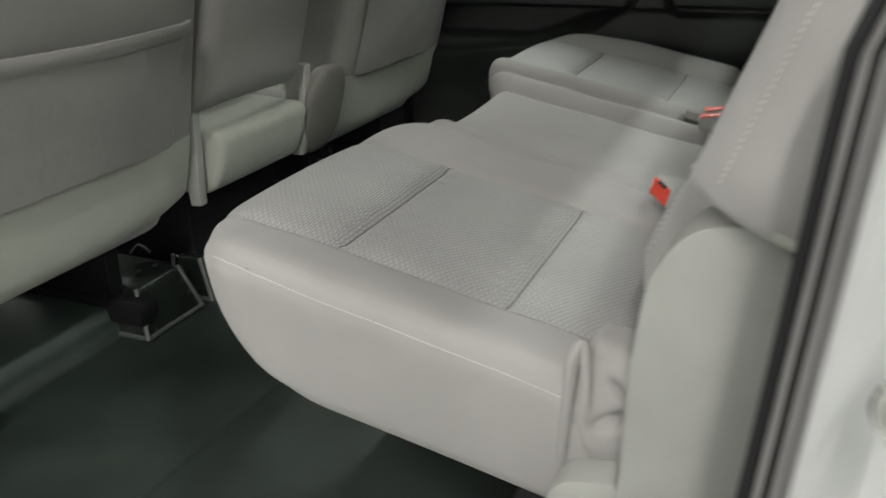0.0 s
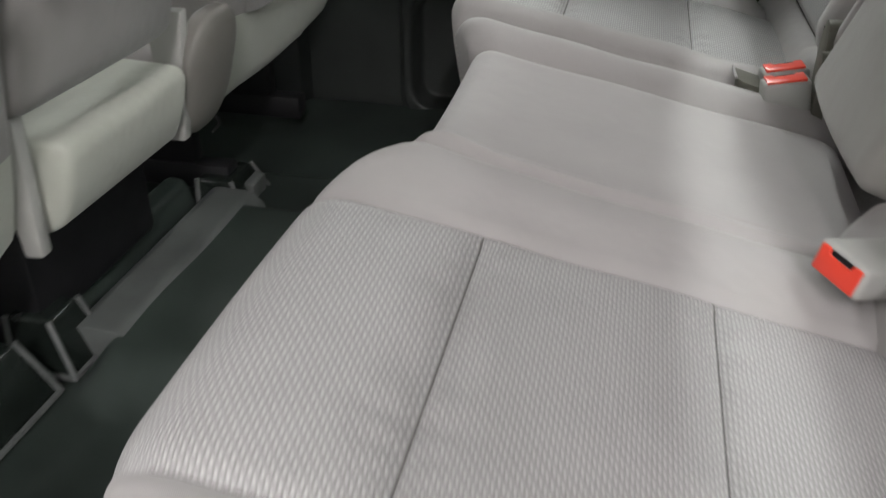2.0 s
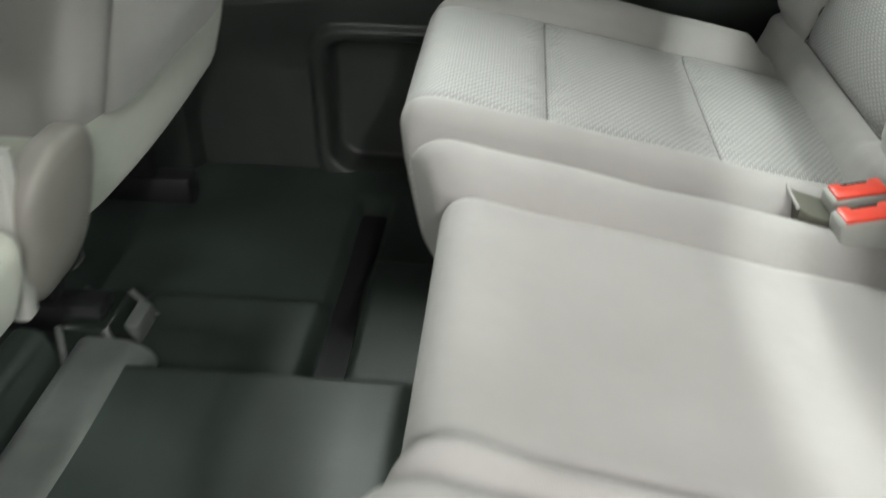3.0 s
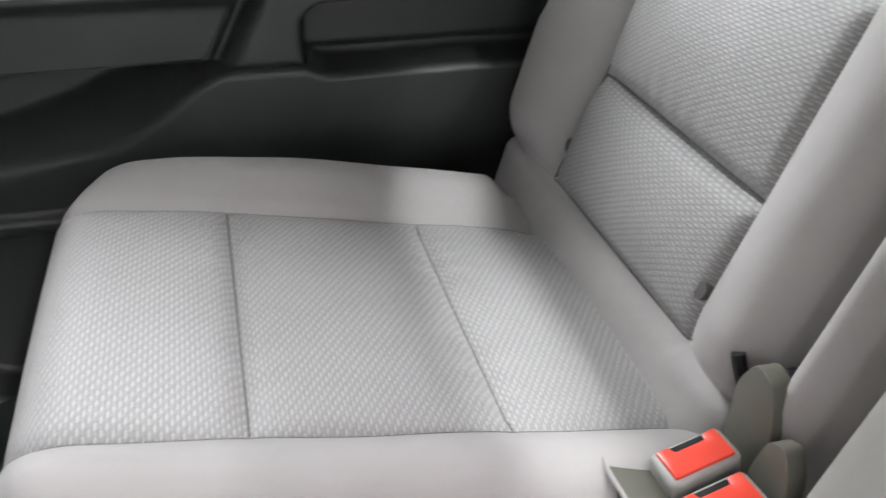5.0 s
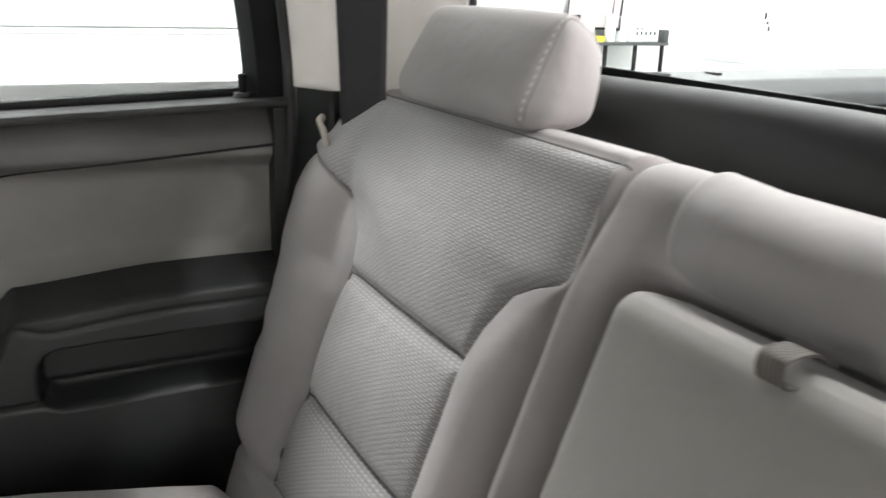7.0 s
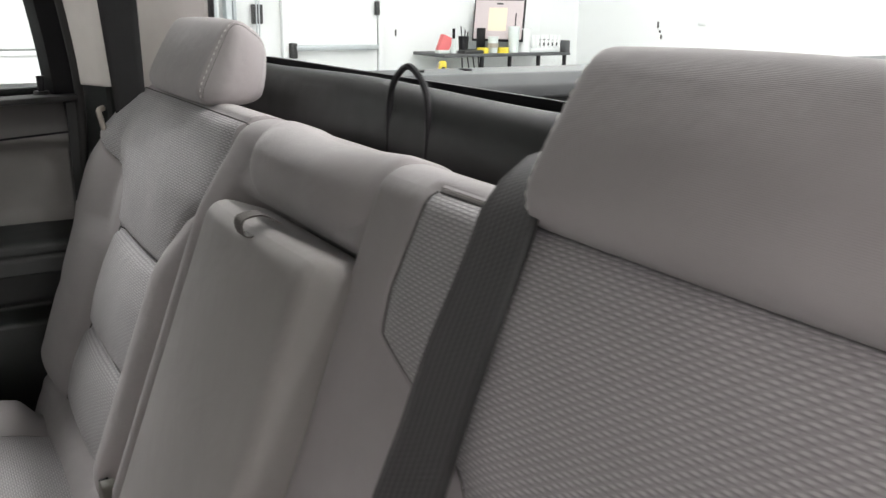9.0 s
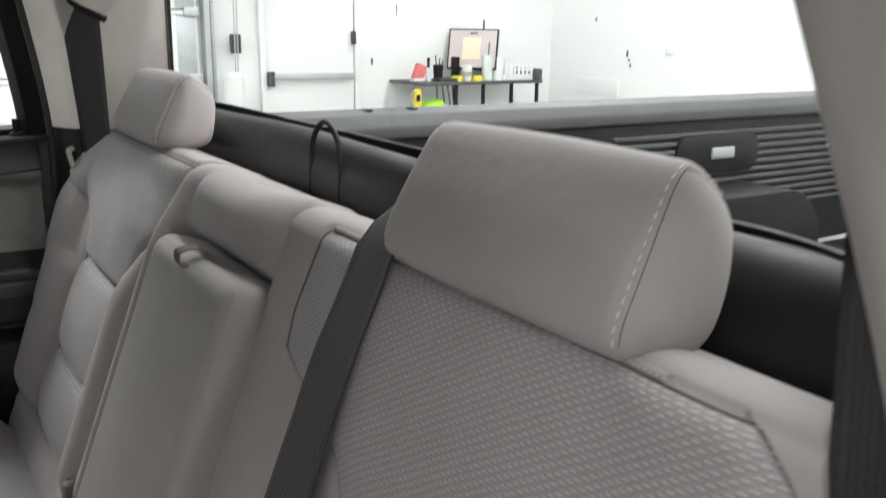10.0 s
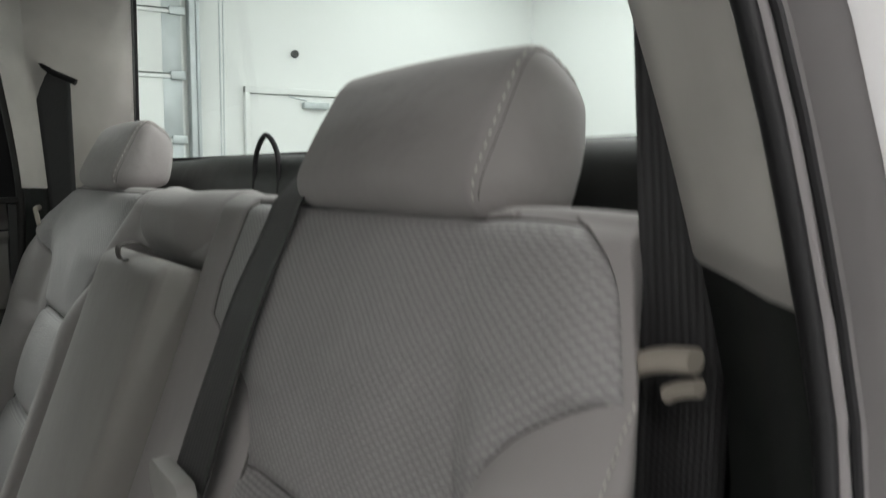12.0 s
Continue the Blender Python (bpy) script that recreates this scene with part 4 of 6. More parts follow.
    def regions(c, a, side):
        w, y, s = c.T
        front = (a == 0) & (side == 0)
        ins = front & (y > yo) & (y < yi)
        out = np.full(len(c), "rest", dtype=object)
        out[front & (s <= 0.565) & (y <= yo)] = "outer"
        out[front & (s <= 0.565) & (y >= yi)] = "inner"
        out[front & (s <= 0.055)] = "roll"
        out[ins & (s > 0.055) & (s < 0.181)] = "low"
        out[ins & (s >= 0.181) & (s < 0.344)] = "mid"
        out[ins & (s >= 0.344) & (s < 0.565)] = "top"
        return out
    made = sb.build(ob, regions, {"rest": ("backrest", M_CLOTH, "plain cloth top, back and sides"), "low": ("insert_panel", M_WEAVE, "woven cloth insert"), "mid": ("insert_panel", M_WEAVE, "woven cloth insert"), "top": ("insert_panel", M_WEAVE, "woven cloth insert"),
                           "outer": ("bolster", M_CLOTH, ""), "inner": ("bolster", M_CLOTH, ""), "roll": ("lower_roll", M_CLOTH, "")}, "rest")
    ob = made["rest"]
    for q in (0.055, 0.181, 0.344, 0.565):
        ys = np.linspace(yo + 0.002, yi - 0.002, 50)
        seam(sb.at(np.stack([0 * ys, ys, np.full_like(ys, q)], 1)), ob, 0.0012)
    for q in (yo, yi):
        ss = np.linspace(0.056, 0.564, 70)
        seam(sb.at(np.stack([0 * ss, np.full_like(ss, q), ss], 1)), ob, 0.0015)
    for q in (yi,) if far else ():
        ys = np.linspace(q, y_in - 0.02, 14)
        seam(sb.at(np.stack([0 * ys, ys, np.full_like(ys, 0.565)], 1)), ob)
    if not far:
        ys = np.linspace(yo + 0.03, yi - 0.004, 50)
        line = sb.at(np.stack([0 * ys, ys, np.full_like(ys, 0.5685)], 1))
        part("top_hem", tube([Vector(q) + Vector((-0.0004, 0, 0.0006)) for q in line], 0.0036, 8), M_CLOTH, ob, "rolled sewn hem")
        stitches("stitching", line + np.array([-0.0035, 0, 0.0022]), M_THREAD, ob)
    # dark clips in the lowest panel
    for yy in (0.044, 0.325) if far else (0.325,):
        c = sb.at([[0.0, yy, 0.098]])[0]
        part("clip", rod(c + np.array([-0.0025, 0, 0.001]), c + np.array([0.006, 0, -0.002]), 0.0078, 14), M_SEAM, ob, "small dark clip")
    # outer stitched edge
    ss = np.linspace(0.12 if far else 0.230, 0.50 if far else 0.486, 70)
    line = sb.at(np.stack([np.full_like(ss, 0.026 if far else 0.0), np.full_like(ss, y_out if far else y_out + 0.024), ss], 1))
    if not far:
        ws = np.linspace(0.006, 0.115, 24)
        hem = sb.at(np.stack([ws, np.full_like(ws, y_out), np.full_like(ws, 0.218)], 1))
        part("hem", tube([Vector(q) + Vector((0, 0.002, 0)) for q in hem], 0.0045, 8), M_CLOTH_PALE, ob, "pale sewn hem")
    stitches("stitching", line + np.array([-0.0015, 0.0012 if far else -0.0012, 0]), M_THREAD, ob, label="pale thread stitching")
    return sb


near_back = backrest(False)
far_back = backrest(True)

# black tube laid on the bolster as the shade inside a notch
slot = far_back.at([[0.0, 0.430 - 0.004 * k, 0.062 + 0.007 * k] for k in range(6)])
part("slot", tube([Vector(q) + Vector((-0.001, 0, 0)) for q in slot], 0.0075, 8, 0.7), M_BLACK, far_seat, "dark opening beside the hinge plate")

# middle backrest: frame, upper pad and folded armrest
mb = near_seat


def frame_sculpt(o, p):
    w, y, s = o.T
    fw = 1 - step01(w, 0.0, 0.06)
    h = 0.030 * np.exp(-((y - 0.908) / 0.024) ** 2) * step01(s, 0.02, 0.1) * (1 - 0.8 * step01(s, 0.44, 0.58))
    h = h - 0.055 * step01(y, 0.568, 0.580) * (1 - step01(y, 0.846, 0.886)) * (1 - step01(s, 0.480, 0.492))
    return to_back(w - h * fw, y, s)


s = Soft((0.002, 0.5690, -0.045), (0.125, 0.926, 0.580), (0.045, 0.020, 0.035), (0.01, 0.006, 0.009), frame_sculpt)
s.build(mb, lambda c, a, sd: np.full(len(c), "all"), {"all": ("middle_backrest", M_CLOTH, "")})


def pad_sculpt(o, p):
    w, y, s = o.T
    dip = np.sin(np.pi * np.clip((y - 0.59) / 0.27, 0, 1))
    return to_back(w + (0.017 * (1 - step01(y, 0.576, 0.66)) + 0.012 * step01(y, 0.80, 0.858) - 0.005 * dip) * (1 - step01(w, -0.02, 0.05)), y, s - 0.008 * dip * step01(s, 0.52, 0.585))


s = Soft((-0.018, 0.575, 0.487), (0.11, 0.862, 0.584), (0.050, 0.012, 0.046), (0.009, 0.007, 0.007), pad_sculpt)
s.build(mb, lambda c, a, sd: np.full(len(c), "all"), {"all": ("upper_pad", M_CLOTH, "plain cloth upper pad")})


def arm_sculpt(o, p):
    w, y, s = o.T
    return to_back(w - 0.008 * np.sin(np.pi * np.clip((y - 0.57) / 0.27, 0, 1)) * (1 - step01(w, -0.03, 0.02)), y + 0.02 * (s - 0.3) * np.where(y > 0.7, -0.4, 0.2), s)


s = Soft((-0.042, 0.566, 0.045), (0.045, 0.850, 0.482), (0.024, 0.016, 0.022), (0.008, 0.008, 0.009), arm_sculpt)
arm = s.build(near_seat, lambda c, a, sd: np.where((a == 0) & (sd == 0), "face", "side"), {"side": ("armrest", M_CLOTH_ARM, "folded cloth armrest"), "face": ("front_panel", M_CLOTH_ARM, "")}, "side")["side"]
c0 = to_back(-0.042, 0.690, 0.478)
loop = smooth_line([c0 + np.array([0.020, 0, 0.004]), c0 + np.array([0.002, 0, 0.014]), c0 + np.array([-0.016, 0.003, 0.010]), c0 + np.array([-0.014, 0.003, -0.006]), c0 + np.array([0.004, 0, -0.004])], 7)
V, F, U = strap([(Vector(p) + Vector((0, 0.010, 0)), Vector(p) - Vector((0, 0.010, 0))) for p in loop], 0.0015)
finish("pull_strap", V, F, webbing("strap_webbing", (0.11, 0.10, 0.09)), arm, "short looped pull strap", uv=U)


def headrest(yc, W, drop, rear, top, group="rear headrests"):
    ob = thing("headrest", (0.75, yc, 0.80), "grey cloth headrest with pale stitched side seams", "headrest", group)

    def sculpt(o, p):
        w, y, s = o.T
        k = (s - 0.567) / 0.127
        u = (y - yc) / W
        yy = yc + (y - yc) * (1 - 0.045 * step01(k, 0.15, 1.0))
        h = 0.009 * np.sin(np.pi * np.clip(k, 0, 1)) * (1 - step01(w, 0.0, 0.05)) * (1 - u ** 2)
        ends = np.abs(p[:, 1] - yc) > W - 0.001
        swell = 0.006 * np.sin(np.pi * np.clip(k, 0, 1)) * np.sin(np.pi * np.clip(w / 0.1, 0, 1)) * np.sign(u) * ends
        pinch = groove(np.abs(y - yc) - (W - 0.005), 0.0020, 0.004)
        ww = w * (1 - 0.26 * step01(k, 0.2, 1.0)) - h + pinch * (1 - step01(w, 0, 0.05)) + 0.017 * k - 0.012
        fall = 0.020 * step01(k, 0.45, 1.0) * np.clip(w / 0.09, 0, 1) + (1 - step01(k, 0.0, 0.5)) * (drop - (drop + rear) * step01(w, 0.0, 0.07))
        return to_back(ww, yy + swell, s + 0.004 * (1 - u ** 2) * (k - 0.3) - pinch * step01(k, 0.8, 1) - fall)

    s = Soft((-0.006, yc - W, 0.567), (0.080, yc + W, top), (0.034, 0.013, 0.029), (0.005, 0.005, 0.005), sculpt, ((), (yc - W + 0.005, yc + W - 0.005), ()))

    def regions(c, a, sd):
        return np.where(c[:, 1] < yc - W + 0.005, "r", np.where(c[:, 1] > yc + W - 0.005, "l", "m"))
    s.build(ob, regions, {"m": ("front_panel", M_CLOTH, ""), "r": ("side_panel", M_CLOTH, ""), "l": ("side_panel", M_CLOTH, "")})
    for sign in (-1, 1):
        for dy, make in ((0.0075, True), (0.0045, False)):
            yy = yc + sign * (W - dy)
            t = np.linspace(0, 1, 70)
            w = np.where(t < 0.6, -0.006, -0.006 + (t - 0.6) / 0.4 * 0.094)
            ss = np.where(t < 0.6, 0.5685 + t / 0.6 * (top - 0.5665), top + 0.002)
            line = s.at(np.stack([w, np.full_like(t, yy), ss], 1)) + np.where(t[:, None] < 0.5, [[-0.0008, 0, 0.0004]], [[0, 0, 0.0008]]) * (1 if make else 0.2)
            if make:
                stitches("stitching", line, M_THREAD, ob, 0.0085, 0.0048, 0.0007, "pale thread stitching")
            else:
                seam(line, ob, 0.0004)
    for dy in (-0.07, 0.07):
        part("post", rod(to_back(0.06, yc + dy, 0.50), to_back(0.055, yc + dy, 0.60), 0.006), M_CHROME, ob)
    return ob


headrest(0.2425, 0.1395, 0.006, 0.001, 0.6905)
headrest(1.215, 0.143, 0.003, 0.014, 0.692)


# ---- belts ----
def on_back(y, z, off=0.004):
    s = (z - 0.28) / C20
    return Vector(to_back(-off, y, s))


belt = thing("middle_seat_belt", (0.62, 0.41, 0.57), "grey webbing belt hanging over the backrest with metal tongue", "seat belt")
rows = []
for up, lift, yl, yr in ((0.625, 0.095, 0.428, 0.392), (0.626, 0.055, 0.428, 0.392), (0.607, 0.022, 0.426, 0.389), (0.585, 0.002, 0.421, 0.372)):
    rows.append((Vector(to_back(lift, yl, up)), Vector(to_back(lift, yr, up))))
for k in range(15):
    t = k / 14
    up = 0.562 - 0.252 * t
    yl, yr = np.interp(t, [0, 0.25, 0.6, 1], [0.417, 0.411, 0.412, 0.424]), np.interp(t, [0, 0.35, 1], [0.357, 0.346, 0.344])
    lift = -0.009 - 0.007 * float(step01(t, 0.0, 0.4)) - 0.005 * math.sin(math.pi * t)
    rows.append((Vector(to_back(lift, yl, up)), Vector(to_back(lift, yr, up))))
V, F, U = strap(rows, 0.0014)
finish("webbing", V, F, M_BELT_GREY, belt, uv=U)
rows = []
for k in range(12):
    t = k / 11
    up = 0.275 - 0.235 * t
    lift = -0.018 - 0.020 * float(step01(t, 0.2, 0.9))
    rows.append((Vector(to_back(lift, 0.420 - 0.004 * t, up)), Vector(to_back(lift, 0.366 - 0.004 * t, up))))
V, F, U = strap(rows, 0.0014)
finish("lower_webbing", V, F, M_BELT_SHADED, belt, uv=U)
tc = on_back(0.384, 0.560, 0.026)
part("tongue_grip", prism(round_poly([(tc.y - 0.040, tc.z + 0.020), (tc.y + 0.040, tc.z + 0.022), (tc.y + 0.046, tc.z + 0.002), (tc.y + 0.018, tc.z - 0.020), (tc.y - 0.022, tc.z - 0.020), (tc.y - 0.044, tc.z)], 0.012), "x", tc.x - 0.008, tc.x + 0.008, 0.003), M_GREY, belt, "grey plastic tongue grip")
part("tongue_plate", box((tc.x - 0.0015, tc.y - 0.013, tc.z - 0.050), (tc.x + 0.0015, tc.y + 0.013, tc.z - 0.018), 0.001), M_CHROME, belt, "bright steel tongue")


def outboard_belt(far):
    f = (lambda y: y) if far else mirror_y
    ob = thing("outboard_seat_belt", (0.68, f(1.46), 0.70), "charcoal webbing belt hanging from the pillar slot", "seat belt", "outboard belts")
    top_l, top_r = (Vector((0.634, 1.405, 1.045)), Vector((0.692, 1.368, 1.000))) if far else (Vector((0.726, 1.405, 1.000)), Vector((0.710, 1.374, 1.000)))
    low_l, low_r = (Vector((0.664, 1.445, 0.745)), Vector((0.698, 1.386, 0.740))) if far else (Vector((0.722, 1.434, 0.745)), Vector((0.710, 1.390, 0.740)))
    rows = []
    for k in range(14):
        t = k / 13
        a, b = top_l.lerp(low_l, t), top_r.lerp(low_r, t)
        rows.append((Vector((a.x, f(a.y), a.z)), Vector((b.x, f(b.y), b.z))))
    V, F, U = strap(rows if far else [(b, a) for a, b in rows], 0.0014)
    finish("webbing", V, F, M_BELT_SHADED, ob, uv=U)
    if far:
        part("slot_bezel", tube([(0.615, f(1.424), 1.078), (0.634, f(1.408), 1.048), (0.664, f(1.388), 1.018), (0.702, f(1.366), 0.999)], 0.0060, 8), M_BLACK, ob, "black slot bezel")
    hook = [(0.641, f(1.440), 0.738), (0.639, f(1.442), 0.748), (0.638, f(1.447), 0.758), (0.638, f(1.458), 0.766), (0.643, f(1.468), 0.769), (0.652, f(1.480), 0.770)]
    if not far:
        hook = [(0.690, f(1.440), 0.753), (0.690, f(1.420), 0.750), (0.690, f(1.403), 0.743), (0.690, f(1.390), 0.730), (0.690, f(1.386), 0.719), (0.690, f(1.394), 0.710)]
    part("belt_guide", tube(smooth_line(hook, 6), 0.0052 if far else 0.0064, 10, 0.8), M_BEIGE, ob, "beige plastic belt guide")
    hook = [(0.664, f(1.455), 0.742), (0.660, f(1.462), 0.748), (0.656, f(1.476), 0.749)]
    if not far:
        hook = [(0.692, f(1.422), 0.734), (0.692, f(1.430), 0.738), (0.692, f(1.441), 0.741)]
    part("guide_foot", tube(smooth_line(hook, 5), 0.0045, 8, 0.8), M_BEIGE, ob, "beige plastic belt guide")
    V, F, U = strap([(Vector((low_l.x - 0.02 * t, f(low_l.y), 0.745 - 0.5 * t)), Vector((low_r.x - 0.02 * t, f(low_r.y), 0.740 - 0.5 * t))) for t in np.linspace(0, 1, 8)], 0.0014)
    finish("lower_webbing", V, F, M_BELT_SHADED, ob, uv=U)
    return ob


outboard_belt(True)
outboard_belt(False)


def buckle(at, aim, across, label, size=1.0, group="belt buckles"):
    """Belt buckle: a shell with a red release button in its end. at: middle of the button end; aim: way of the stalk; across: its wide side."""
    ob = thing("belt_buckle", at, label, "buckle", group)
    a = Vector(aim).normalized()
    c = (Vector(across) - a * Vector(across).dot(a)).normalized()
    m = Matrix.Translation(at) @ Matrix((a, c, a.cross(c))).transposed().to_4x4() @ Matrix.Scale(size, 4)

    def laid(bm):
        bmesh.ops.transform(bm, matrix=m, verts=bm.verts)
        return bm
    shell = part("shell", laid(box((0.0, -0.026, -0.014), (0.075, 0.026, 0.014), 0.005, 3)), M_GREY, ob, "grey plastic shell")
    u = [(-0.0215, -0.011), (0.0215, -0.011), (0.0215, 0.011), (0.0125, 0.011), (0.0105, 0.006), (-0.0105, 0.006), (-0.0125, 0.011), (-0.0215, 0.011)]
    part("button", laid(prism(u, "x", -0.0022, 0.012, 0.0012, 2)), M_RED, shell, "red release button")
    part("slot", laid(box((-0.0006, -0.0118, 0.0064), (0.010, 0.0118, 0.0108), 0.0005, 1)), M_BLACK, shell)
    part("stalk", laid(box((0.073, -0.016, -0.006), (0.13, 0.016, 0.006), 0.003)), M_BLACK, ob)
    return ob


buckle((0.450, 0.418, 0.337), (0.82, 0.57, -0.22), (-0.57, 0.82, 0.1), "grey belt buckle with bright red button at the cushion's rear")
for at in ((0.467, 0.916, 0.336), (0.465, 0.878, 0.333)):
    buckle(at, (0.16, 0.05, -1), (-1, -0.12, -0.16), "grey belt buckle with red button between the cushions", 1.1)
well = thing("buckle_well", (0.43, 0.91, 0.30), "dark recess with a grey cloth rim for the buckles", "recess")


def on_cushion(x, y, up=0.0):
    return Vector((x, y, cushion_top(x) + 0.012 + up))


rim = [on_cushion(x, y, up) for x, y, up in ((0.456, 0.886, 0.006), (0.418, 0.889, 0.008), (0.410, 0.896, 0.009), (0.408, 0.930, 0.012), (0.416, 0.938, 0.012), (0.456, 0.942, 0.012))]
part("rim", tube(smooth_line(rim[2:], 5), 0.0018, 8), M_CLOTH, well, "grey rolled cloth rim")
# dark plate just above the cushion gives the well its shaded inside
bm = bmesh.new()
low, high = [[bm.verts.new(p + Vector((0.002, 0, dz))) for p in rim] for dz in (-0.020, -0.001)]
bm.faces.new(high)
bm.faces.new(low[::-1])
for i in range(len(rim)):
    j = (i + 1) % len(rim)
    bm.faces.new((low[i], low[j], high[j], high[i]))
part("floor_plate", bm, M_OLIVE_DARK, well, "dark olive plastic floor")

# hinge plate and dark gap at the foot of the single backrest
hp = thing("backrest_hinge", (0.53, 0.915, 0.28), "grey plastic hinge plate in a dark gap between the backrests", "hinge plate")
part("plate", prism(round_poly([(0.896, 0.25), (0.898, 0.362), (0.908, 0.394), (0.928, 0.398), (0.944, 0.372), (0.944, 0.25)], 0.016), "x", 0.508, 0.524, 0.004), M_OLIVE_DARK, hp)
part("plate", prism(round_poly([(0.860, 0.24), (0.864, 0.352), (0.874, 0.372), (0.890, 0.366), (0.902, 0.330), (0.902, 0.24)], 0.014), "x", 0.500, 0.514, 0.004), M_OLIVE_DARK, hp)
# solid black box put in as the shade of the gap
part("recess", box((0.528, 0.921, 0.25), (0.55, 0.936, 0.384), 0.006), M_BLACK, hp)

# black tether loop behind the middle backrest
loop = thing("tether_loop", (0.81, 0.712, 0.80), "thin black cable loop standing behind the backrest", "cable loop")
part("cable", tube(smooth_line([(0.803, 0.752, 0.77), (0.805, 0.754, 0.825), (0.806, 0.747, 0.862), (0.806, 0.714, 0.882), (0.806, 0.681, 0.862), (0.805, 0.673, 0.825), (0.803, 0.676, 0.77)], 8), 0.0035, 8), M_BLACK, loop)

# grey side cover at the foot of the near backrest, with bracket and folded cloth
cover = thing("seat_side_cover", (0.555, -0.05, 0.0), "grey plastic side cover at the foot of the backrest", "side cover")
part("panel", prism(round_poly([(0.500, -0.02), (0.503, 0.34), (0.512, 0.425), (0.540, 0.468), (0.590, 0.472), (0.612, 0.450), (0.605, -0.02)], 0.03), "y", -0.050, 0.005, 0.014, 4), M_GREY, cover)
part("bracket", prism(round_poly([(0.440, -0.02), (0.440, 0.205), (0.455, 0.226), (0.502, 0.236), (0.502, -0.02)], 0.012), "y", -0.045, 0.02, 0.008, 3), M_GREY, cover)


def fold_sculpt(o, p):
    x, y, z = o.T
    k = np.clip((z - 0.228) / 0.11, 0, 1)
    dip = 0.016 * np.exp(-((z - 0.275 - 0.5 * (x - 0.48)) / 0.006) ** 2) * step01(x, 0.466, 0.490) + 0.012 * np.exp(-((z - 0.310 + 0.7 * (x - 0.49)) / 0.0045) ** 2) * step01(x, 0.478, 0.495)
    return np.stack([x + 0.003 * np.sin(z * 60), y + dip - 0.010 * np.sin(np.pi * k) + 0.003 * np.sin(x * 90 + z * 30), z - 0.012 * np.sin(np.pi * np.clip((x - 0.455) / 0.06, 0, 1)) * (1 - k)], 1)


s = Soft((0.456, -0.010, 0.232), (0.520, 0.05, 0.338), (0.012, 0.016, 0.022), 0.003, fold_sculpt)
s.build(cover, lambda c, a, sd: np.full(len(c), "all"), {"all": ("folded_cloth", M_CLOTH, "creased loose cloth flap")})
part("pleat", tube(smooth_line([(0.444, 0.000, 0.205), (0.446, -0.010, 0.24), (0.450, -0.015, 0.29), (0.453, -0.016, 0.325), (0.458, -0.010, 0.340), (0.463, -0.014, 0.325), (0.465, -0.016, 0.29), (0.464, -0.008, 0.25)], 6), 0.0055, 10, 0.9), M_CLOTH, cover, "hairpin cloth pleat")

# striker on the body
st = thing("door_striker", (0.655, -0.268, 0.478), "bright steel door striker on white body", "door striker")
part("plate", box((0.652, -0.290, 0.455), (0.664, -0.250, 0.502), 0.003), M_METAL, st)
part("loop", tube(smooth_line([(0.660, -0.268, 0.466), (0.650, -0.268, 0.467), (0.646, -0.268, 0.478), (0.650, -0.268, 0.489), (0.660, -0.268, 0.490)], 6), 0.0040, 8), M_CHROME, st)


# ---- front seats, seen from behind ----
def lean(z):
    return -0.345 + 0.29 * (z - 0.20)


